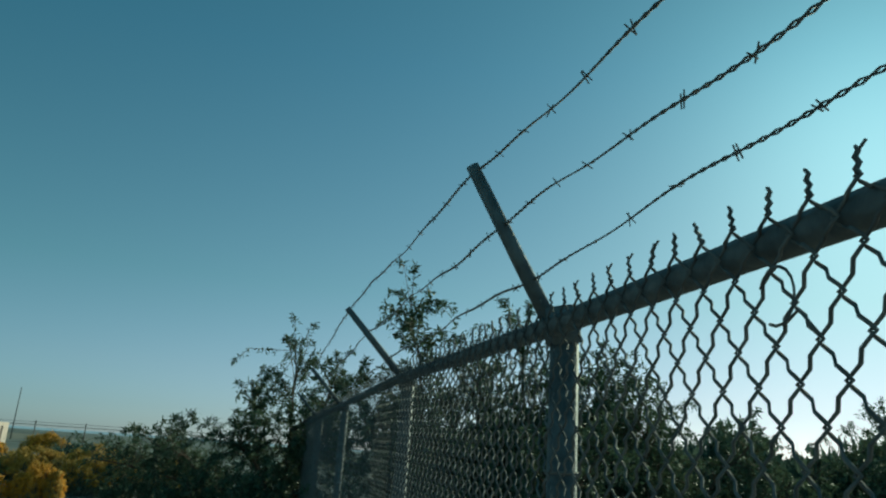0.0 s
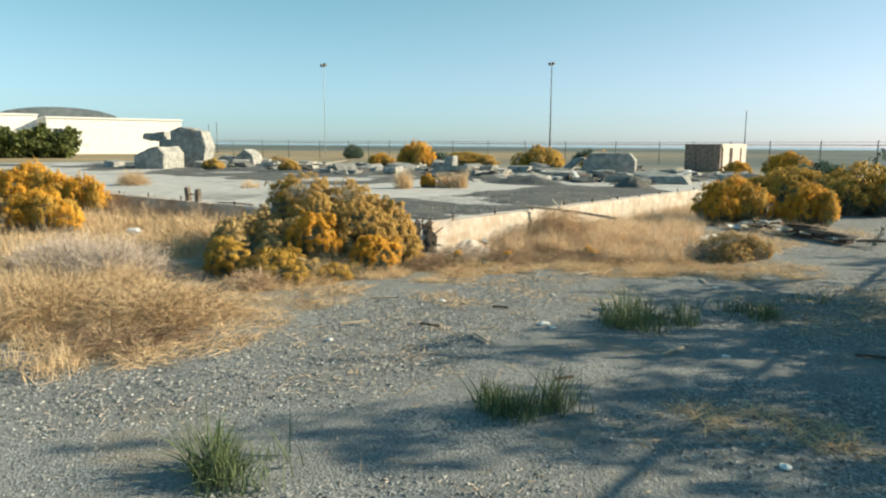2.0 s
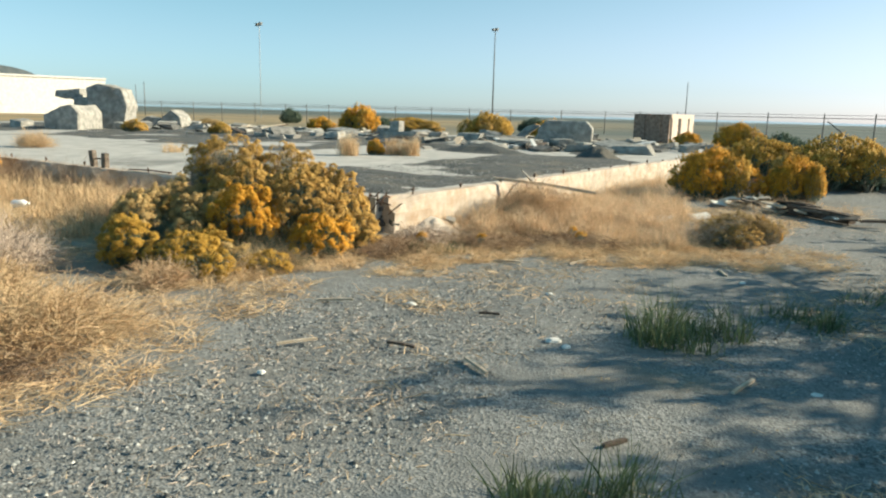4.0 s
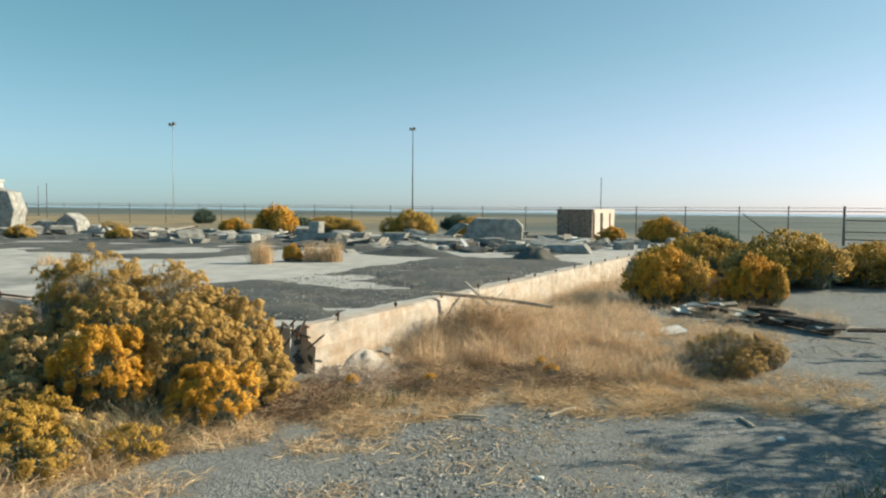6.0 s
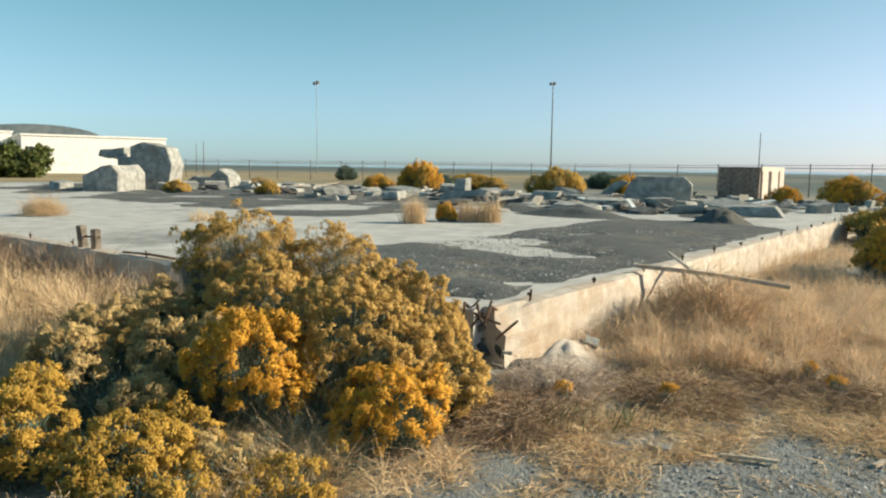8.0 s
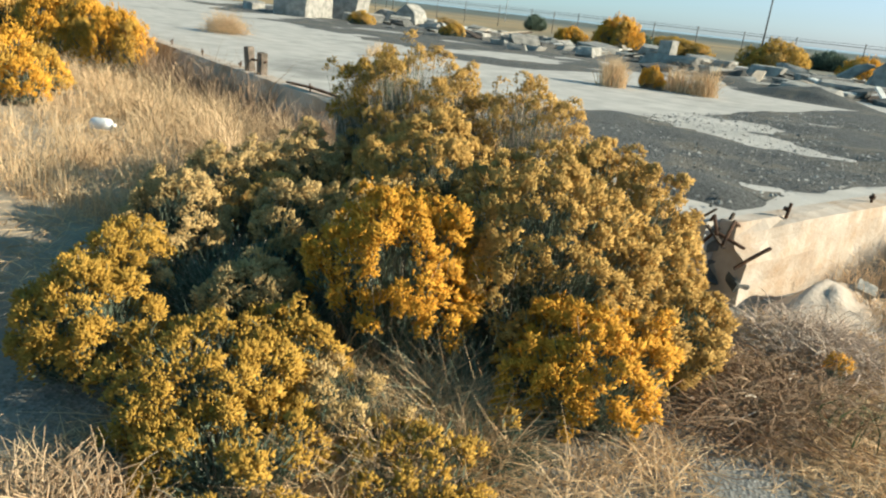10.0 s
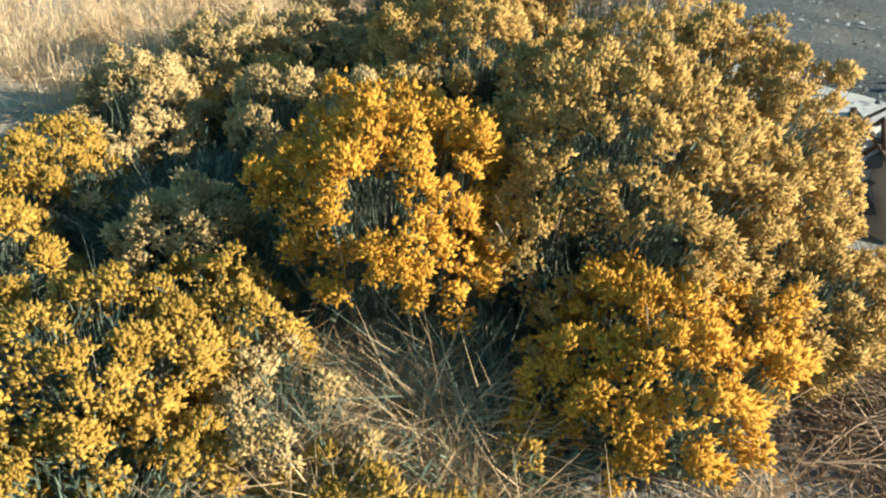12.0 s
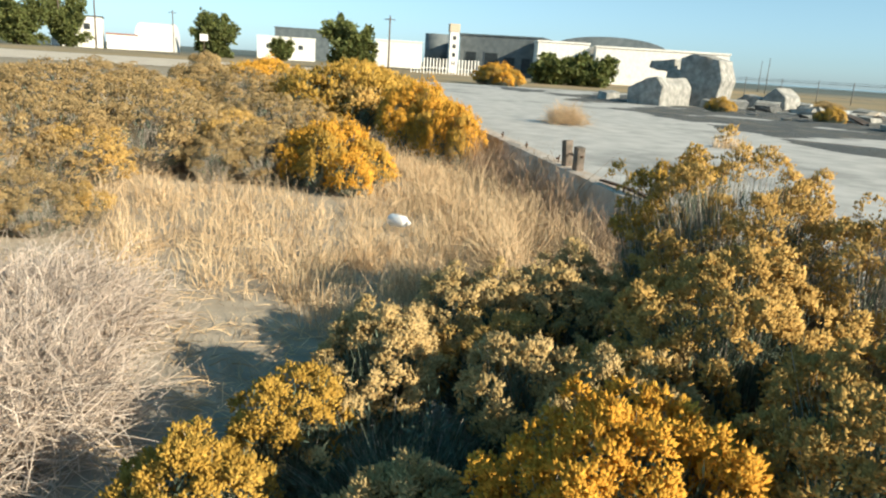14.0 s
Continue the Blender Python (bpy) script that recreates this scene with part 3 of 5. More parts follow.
def heap(name, label, at, size, seed, material=None):
    """A low smooth heap of gravel."""
    n, ring = 22, 9
    v, f = [(0, 0, size[2])], []
    for r in range(1, ring + 1):
        for k in range(n):
            a, u = 2 * math.pi * k / n, r / ring
            w = 1 + 0.25 * noise.noise(Vector((math.cos(a) * 1.3, math.sin(a) * 1.3, seed)))
            h = size[2] * (0.5 + 0.5 * math.cos(math.pi * u)) * (1 + 0.3 * noise.noise(Vector((math.cos(a) * u * 4, math.sin(a) * u * 4, seed + 2)))) - 0.02 * u
            v.append((size[0] * u * w * math.cos(a), size[1] * u * w * math.sin(a), h))
    for k in range(n):
        f.append((0, 1 + k, 1 + (k + 1) % n))
        for r in range(ring - 1):
            a, b = 1 + r * n + k, 1 + r * n + (k + 1) % n
            f += [(a, a + n, b + n), (a, b + n, b)]
    ob = new(name, tri_mesh(name, v, f, material or M_DIRT))
    ob.matrix_basis = pose(*at)
    tagged(ob, label, "gravel heap", "gravel heaps")


heap("heap", "low dark gravel heap on the slab", (-12.7, 20.6, SLAB_TOP - 0.02), (1.9, 1.0, 0.26), 1)
heap("heap", "small dark gravel heap near the slab edge", (-9.4, 21.0, SLAB_TOP - 0.02), (0.75, 0.6, 0.34), 2)
heap("heap", "pale crumbled concrete heaped at the wall foot", (-7.2, 10.2, -0.02), (0.34, 0.75, 0.22), 4, M_FOUNDATION)
heap("heap", "spread dark gravel heap on the slab", (-15.0, 21.5, SLAB_TOP - 0.02), (1.6, 0.9, 0.16), 3)


# ---- chain-link fence beside the start ----
FENCE_X, MESH_W = 1.30, 0.0612
POSTS = (-1.1, 1.05, 2.72, 5.27, 8.0, 10.6, 13.2, 15.8)


def rail_z(y):
    return float(np.interp(y, (0.2, 1.05, 2.7, 8.0), (1.906, 1.918, 1.962, 1.974)))


def build_fence():
    ob = thing("chain_link_fence", "tall galvanised chain-link fence with three strands of barbed wire", "fence", at=(FENCE_X, 0, 0))
    y0, y1 = -1.588, POSTS[-1]
    rail = Soup()
    tube(rail, [(0, y, rail_z(y)) for y in np.linspace(y0, y1, 40)], 0.021, 10)
    part("top_rail", rail.mesh("top_rail", M_STEEL), ob)
    for y in POSTS:
        s, top = Soup(), rail_z(y)
        r = 0.04 if y == 8.0 else 0.028
        tube(s, [(0.03, y, -0.2), (0.03, y, 1.0), (0.03, y, top + 0.03)], r, 12)
        post = part("post", s.mesh("post", M_STEEL), ob)
        s = Soup()
        tube(s, [(0.03, y, top - 0.03), (0.015, y, top + 0.04)], 0.036, 10)
        part("post_cap", s.mesh("post_cap", M_STEEL), post)
        if y < 8.5:
            s = Soup()
            tube(s, [(0.005, y, top), (-0.175 if y < 2 else -0.25, y, 2.228)], [0.017, 0.0135], 8)
            part("barb_arm", s.mesh("barb_arm", M_STEEL), post)
        for z in (0.35, 0.8, 1.25, 1.65):
            s = Soup()
            ang = np.linspace(0, 2 * np.pi, 13)
            tube(s, np.stack([0.03 + (r + 0.004) * np.cos(ang), y + (r + 0.004) * np.sin(ang), np.full(13, z)], 1), 0.003, 4)
            part("tie_wire", s.mesh("tie_wire", M_WIRE), post)
    # zigzag wires, hooked into one another
    mesh, barbs = Soup(), Soup()
    half, rise = MESH_W / 2, 0.0395
    count = int((y1 - y0) / half)
    for k in range(count):
        ya = y0 + k * half
        top = rail_z(ya) + 0.024
        near_end = -0.8 < ya < 3.2
        pts = []
        for i in range(int(top / rise)):
            z = top - i * rise + 0.009 * min(i, 2)
            right = (i + k) % 2
            turn = 1 if right else -1
            x = -0.024 + 0.0035 * turn
            y = ya + right * half
            if near_end:
                # each wire hooks past its neighbour and bows on its way to the next crossing
                pts += [] if i == 0 else [(x, y - turn * half * 0.34, z + rise * 0.36)]
                pts += [(x, y + turn * 0.0012, z + rise * 0.13), (x - 0.005 * turn, y + turn * 0.0022, z),
                        (x, y + turn * 0.0012, z - rise * 0.13), (x, y - turn * half * 0.34, z - rise * 0.36)]
            else:
                pts.append((x, y, z))
        tube(mesh, pts, 0.0022 if near_end else 0.0014, 4 if near_end else 3)
        if k % 2 == 0:
            z = np.linspace(0, 1, 6)
            lean = rng.normal(0, 0.008)
            twist = np.stack([-0.024 + 0.0016 * np.cos(z * 14) - 0.004 * z, ya + 0.0016 * np.sin(z * 14) + lean * z, top + 0.026 * z], 1)
            tube(barbs, twist, [0.003, 0.003, 0.003, 0.003, 0.0026, 0.002], 4)
            tip = twist[-2]
            tube(barbs, [tip, tip + np.array([0.002, 0.008 * (1 if rng.random() < 0.5 else -1), 0.008])], 0.0017, 4)
    part("wire_mesh", mesh.mesh("wire_mesh", M_WIRE), ob, "woven diamond wire mesh", kind="stuff")
    part("wire_barbs", barbs.mesh("wire_barbs", M_WIRE), ob, "twisted wire ends", kind="stuff")
    for x1, x2, z1, sag1 in ((-0.163, -0.235, 2.216, 0.115), (-0.105, -0.155, 2.112, 0.07), (-0.042, -0.062, 2.013, 0.014)):
        s = Soup()
        ys = np.arange(y0, 7.9, 0.022)

        def wire_z(y):
            dip = sag1 * (min(max(1.05 - y, 0.0), 1.05) - 0.6 * max(0.0, 0.0 - y))
            return z1 - dip + 0.012 * min(max(y - 1.05, 0), 1.5) + 0.006 * math.sin(y * 6.1 + z1 * 40) + 0.003 * math.sin(y * 17 + z1 * 9)

        xs = np.interp(ys, (1.05, 2.7), (x1, x2))
        zs = np.array([wire_z(y) for y in ys])
        for ph in (0, math.pi):
            tube(s, np.stack([xs + 0.0022 * np.cos(ys * 140 + ph), ys, zs + 0.0022 * np.sin(ys * 140 + ph)], 1), 0.0016, 4)
        for y in np.arange(y0 + z1 * 0.05, 7.8, 0.125):
            for q in range(2):
                t = rng.uniform(0, math.pi)
                d = np.array([math.cos(t), rng.uniform(-0.5, 0.5), math.sin(t)]) * 0.0095
                c = np.array([float(np.interp(y, (1.05, 2.7), (x1, x2))), y + q * 0.006, wire_z(y)])
                tube(s, [c - d, c + d], 0.0012, 3)
        part("barbed_wire", s.mesh("barbed_wire", M_WIRE), ob, "twisted strand of barbed wire")
    s = Soup()
    a = np.linspace(0.4, 5.2, 14)
    tube(s, np.stack([np.full(14, -0.032), 0.355 + 0.026 * np.cos(a), 1.84 + 0.030 * np.sin(a)], 1), 0.0018, 4)
    tube(s, [(-0.032, 0.345, 1.81), (-0.036, 0.32, 1.82), (-0.034, 0.295, 1.79)], 0.0018, 4)
    part("loose_wire", s.mesh("loose_wire", M_WIRE), ob, "curled loose tie wire")


build_fence()


# ---- trees ----
def tree(name, label, at, limbs, leaf=(0.075, 0.019), per_twig=26, twigs=18, droop=0.5, trunk_r=0.06, material=None, group="trees by the fence", bark=None):
    """Limbs: lists of points from the base; twigs and narrow leaves hang along their outer parts."""
    ob = thing(name, label, "tree", group, at)
    wood, crown = Soup(), Soup()
    for limb in limbs:
        pts = np.array(limb, dtype=float)
        t = np.linspace(0, 1, 9)
        idx = t * (len(pts) - 1)
        lo = np.minimum(idx.astype(int), len(pts) - 2)
        path = pts[lo] + (pts[lo + 1] - pts[lo]) * (idx - lo)[:, None] + rng.normal(0, 0.03, (9, 3)) * t[:, None]
        tube(wood, path, trunk_r * (1 - 0.85 * t) * rng.uniform(0.6, 1.0), 6)
        size = np.linalg.norm(pts[-1] - pts[0])
        for _ in range(int(twigs * size)):
            u = rng.uniform(0.25, 1.0)
            k = u * 8
            i = min(int(k), 7)
            a = path[i] + (path[i + 1] - path[i]) * (k - i)
            d = unit(rng.normal(0, 1, 3) + unit(pts[-1] - pts[0]) * 0.6 + np.array([0, 0, 0.25]))
            length = rng.uniform(0.25, 0.6) * (0.5 + 0.2 * size)
            b = a + d * length
            c = b + (d * 0.5 + np.array([0, 0, -droop])) * length * 0.7
            tube(wood, [a, b, c], [0.006, 0.004, 0.0015], 3)
            n = per_twig
            s = rng.uniform(0.25, 1.0, n)[:, None]
            base = np.where(s < 0.6, a + (b - a) * (s / 0.6), b + (c - b) * ((s - 0.6) / 0.4)) + rng.normal(0, 0.02, (n, 3))
            flat_leaves(crown, base, np.array([0, 0, -droop]) + d * 0.5 + rng.normal(0, 0.55, (n, 3)), leaf[0], leaf[1])
    part("trunk", wood.mesh("trunk", bark or M_BARK), ob, "dark branching trunk and twigs")
    part("crown", crown.mesh("crown", material or M_TREE_LEAF), ob)
    return ob


def fan(n, reach, height, seed, low=0.2):
    """Limbs spreading from one base."""
    r = np.random.default_rng(seed)
    out = []
    for k in range(n):
        a = 2 * math.pi * (k + r.uniform(-0.3, 0.3)) / n
        q = reach * r.uniform(0.5, 1.0)
        h = height * r.uniform(low, 1.0)
        out.append([(0, 0, 0), (q * 0.35 * math.cos(a), q * 0.35 * math.sin(a), h * 0.55), (q * math.cos(a), q * math.sin(a), h)])
    return out


tree("tree", "dark green willow-leaved tree sprawling over the gravel", (1.0, 10.2, -0.03),
     [[(0, 0, 0), (-0.4, 0.3, 0.7), (-1.5, 0.6, 1.2), (-2.5, 0.9, 1.3)], [(0, 0, 0), (-0.5, -0.2, 0.6), (-1.4, 0.0, 0.85), (-2.1, 0.3, 0.75)],
      [(0, 0, 0), (-0.2, 0.2, 1.1), (-0.4, 0.3, 1.9), (-0.5, 0.4, 2.45)], [(0, 0, 0), (0.1, 0.1, 1.3), (0.1, 0.2, 2.3), (0.05, 0.3, 3.0)],
      [(0, 0, 0), (-0.5, -0.5, 0.7), (-1.0, -0.9, 1.0), (-1.5, -1.2, 0.55)], [(0, 0, 0), (-0.6, 0.8, 0.8), (-1.5, 1.6, 1.3), (-2.3, 2.2, 1.2)],
      [(0, 0, 0), (0.4, -0.3, 1.0), (0.5, -0.6, 1.9), (0.5, -0.8, 2.5)], [(0, 0, 0), (-0.3, -0.6, 0.5), (-0.5, -1.2, 0.8), (-0.6, -1.7, 0.35)],
      [(0, 0, 0), (-0.4, 0.1, 0.4), (-0.9, 0.0, 0.6), (-1.5, -0.3, 0.3)], [(0, 0, 0), (-0.8, 0.2, 0.9), (-1.3, 0.1, 1.5), (-1.7, 0.3, 1.6)],
      [(0, 0, 0), (0.2, -0.7, 0.7), (0.2, -1.3, 0.9), (0.15, -1.9, 0.4)], [(0, 0, 0), (-0.2, -0.9, 0.9), (-0.3, -1.5, 1.1), (-0.5, -2.0, 0.7)], [(0, 0, 0), (-0.7, -0.7, 0.4), (-1.2, -1.0, 0.5), (-1.6, -0.8, 0.2)],
      [(0, 0, 0), (0.3, -0.2, 1.2), (0.45, -0.6, 1.8), (0.4, -1.0, 1.6)], [(0, 0, 0), (-0.9, 0.6, 0.6), (-1.6, 0.8, 0.9), (-2.1, 0.9, 0.6)], [(0, 0, 0), (-0.1, -0.3, 1.0), (-0.4, -0.6, 1.6), (-0.8, -0.8, 1.7)],
      [(0, 0, 0), (0.3, 0.6, 1.2), (0.6, 0.9, 1.9), (0.8, 1.1, 2.2)]], per_twig=62, twigs=22)
tree("tree", "tall dark green tree rising behind the chain-link fence", (2.7, 9.4, -0.03), fan(9, 1.2, 3.1, 3, 0.3) + [[(0, 0, 0), (0.1, 0.1, 2.0), (-0.05, 0.1, 3.0), (-0.15, 0.2, 3.65)]], per_twig=40, leaf=(0.10, 0.028))
tree("tree", "bushy dark green tree behind the chain-link fence", (4.2, 9.0, -0.03), fan(26, 1.5, 3.4, 5, 0.08), per_twig=64)
tree("tree", "bushy dark green tree behind the chain-link fence", (5.7, 8.6, -0.03), fan(26, 1.5, 3.1, 8, 0.08), per_twig=64)
tree("tree", "low dense shrub behind the chain-link fence", (3.0, 6.4, -0.03), fan(15, 1.2, 2.0, 11, 0.25), per_twig=60)
tree("tree", "low dense shrub behind the chain-link fence", (2.5, 7.9, -0.03), fan(15, 1.0, 2.1, 17, 0.2), per_twig=45)
tree("tree", "dark shrub behind the chain-link fence", (7.3, 9.2, -0.03), fan(20, 1.4, 2.1, 31, 0.1), per_twig=60)
tree("tree", "dark shrub far behind the chain-link fence", (9.0, 9.0, -0.03), fan(22, 1.7, 2.3, 13, 0.1), per_twig=60, twigs=26)
tree("tree", "dark shrub far behind the chain-link fence", (11.5, 9.0, -0.03), fan(22, 1.9, 2.6, 14, 0.1), per_twig=60, twigs=24)
tree("tree", "dark shrub beyond the end of the fence", (0.6, 14.5, -0.03), fan(10, 1.8, 1.5, 19, 0.4), per_twig=60)

# ---- the large flowering bush that the walk ends at ----
brush("rabbitbrush", "large rounded bush with orange-yellow flower heads beside gravel", [
    (-7.80, 7.50, 0.38, 0.33, 0.34, 0.33, "bright", 0.97),
    (-8.07, 6.97, 0.26, 0.15, 0.15, 0.17, "pale", 0.95),
    (-7.66, 8.15, 0.38, 0.46, 0.48, 0.50, "dull", 0.98),
    (-7.76, 8.70, 0.36, 0.48, 0.46, 0.48, "dull", 0.98),
    (-7.10, 7.92, 0.17, 0.26, 0.32, 0.28, "bright", 0.9),
    (-7.66, 6.66, 0.12, 0.28, 0.30, 0.22, "yellow", 0.5),
    (-8.25, 6.42, 0.16, 0.24, 0.24, 0.24, "yellow", 0.65),
    (-7.72, 6.98, 0.12, 0.20, 0.20, 0.20, "yellow", 0.55),
    (-7.42, 7.02, 0.06, 0.22, 0.24, 0.16, "pale", 0.3),
    (-7.30, 6.62, 0.06, 0.28, 0.28, 0.16, "yellow", 0.45),
    (-7.05, 7.10, 0.03, 0.24, 0.24, 0.12, "yellow", 0.35),
    (-7.12, 7.40, 0.02, 0.26, 0.30, 0.12, "yellow", 0.12),
    (-7.45, 7.72, 0.10, 0.26, 0.26, 0.18, "dull", 0.06),
    (-7.20, 8.45, 0.16, 0.28, 0.34, 0.28, "dull", 0.9),
    (-8.00, 7.00, 0.14, 0.34, 0.34, 0.20, "pale", 0.03),
    (-8.45, 7.05, 0.16, 0.40, 0.40, 0.22, "pale", 0.02),
    (-8.36, 7.72, 0.38, 0.24, 0.24, 0.24, "pale", 0.85),
    (-8.60, 7.45, 0.34, 0.20, 0.18, 0.22, "pale", 0.85),
    (-8.68, 6.66, 0.22, 0.20, 0.18, 0.20, "yellow", 0.6),
    (-9.03, 7.00, 0.28, 0.24, 0.22, 0.24, "pale", 0.85),
    (-9.42, 7.45, 0.30, 0.28, 0.26, 0.28, "pale", 0.85),
    (-9.40, 7.90, 0.36, 0.30, 0.28, 0.30, "pale", 0.8),
    (-9.00, 7.55, 0.26, 0.34, 0.30, 0.24, "dull", 0.3),
    (-8.60, 8.20, 0.48, 0.42, 0.42, 0.42, "dull", 0.8)],
    spacing=0.074, heads_each=13, floret=(0.016, 0.0115), florets=8, leaves=30, stems_each=4, twigs_each=1.5)
brush("rabbitbrush", "tall grey-stemmed bush with fading gold tips", [
    (-9.30, 8.62, 0.74, 0.50, 0.42, 0.42, "dull", 0.6), (-8.68, 8.95, 0.66, 0.46, 0.34, 0.40, "dull", 0.65), (-9.60, 8.45, 0.80, 0.26, 0.26, 0.32, "yellow", 0.55)],
    spacing=0.08, heads_each=10, floret=(0.016, 0.011), florets=7, leaves=5, stems_each=5, twigs_each=9, stem=0.002)


def far_brush(label, kinds, seed, fine=1.0, fill=0.95, leaves=8, twigs=0.6):
    """A rounded bush two metres across, to be copied about; fine: how small its clusters are."""
    r = np.random.default_rng(seed)
    lobes = [(0, 0, 0.45, 0.55, 0.55, 0.45, kinds[0], fill)]
    for k in range(8):
        a = 2 * math.pi * k / 8 + r.uniform(-0.35, 0.35)
        q = r.uniform(0.45, 0.78)
        lobes.append((q * math.cos(a), q * math.sin(a), 0.24 + r.uniform(-0.08, 0.16), r.uniform(0.26, 0.46), r.uniform(0.26, 0.46), r.uniform(0.22, 0.42), kinds[k % len(kinds)], fill))
    return brush("rabbitbrush", label, lobes, spacing=0.16 / fine, heads_each=8, floret=(0.06 / fine, 0.038 / fine), florets=3, leaves=leaves, stem=0.005 / fine, stems_each=1.2, twigs_each=twigs)


def place(proto, x, y, z, sx, sy, sz, turn=0):
    return copy_thing(proto, pose(x, y, z, 0, 0, turn) @ Matrix.Diagonal((sx, sy, sz, 1)))


gold = far_brush("rounded bush covered in golden-yellow flower heads", ("bright", "yellow", "bright"), 1, 1.15, 0.97, 4)
tan = far_brush("straggling tan brush gone to seed", ("olive", "olive", "dull"), 6, 2.0, 0.5, 5, 7)
tan.matrix_basis = pose(-13.6, 2.9, 0, 0, 0, 100) @ Matrix.Diagonal((1.2, 1.2, 1.0, 1))
gold.matrix_basis = pose(-5.5, 17.6, 0, 0, 0, 20) @ Matrix.Diagonal((0.82, 0.8, 1.05, 1))
mixed = far_brush("rounded bush with fading gold and yellow flower heads", ("yellow", "dull", "yellow"), 2)
mixed.matrix_basis = pose(-3.7, 22.5, 0, 0, 0, 50) @ Matrix.Diagonal((1.4, 1.3, 1.3, 1))
olive = far_brush("dry olive-tan brush gone to seed", ("olive", "olive", "pale"), 3, 1.0, 0.85, 2, 2)
olive.matrix_basis = pose(-40.0, 2.0, 0, 0, 0, 0) @ Matrix.Diagonal((1.7, 1.4, 1.0, 1))
green = brush("sagebrush", "dark green rounded sagebrush", [(0, 0, 0.5, 0.8, 0.8, 0.6, "olive", 0.0), (0.5, 0.2, 0.4, 0.5, 0.6, 0.5, "olive", 0.0), (-0.5, -0.2, 0.4, 0.6, 0.5, 0.5, "olive", 0.0), (-0.1, 0.1, 0.8, 0.4, 0.4, 0.4, "olive", 0.0)],
              spacing=0.13, floret=(0.05, 0.09), leaves=30, stem=0.005, stems_each=1.5, twigs_each=0)
green.matrix_basis = pose(-30.1, 57.9, 0) @ Matrix.Diagonal((1.3, 1.2, 1.25, 1))
S = SLAB_TOP - 0.02
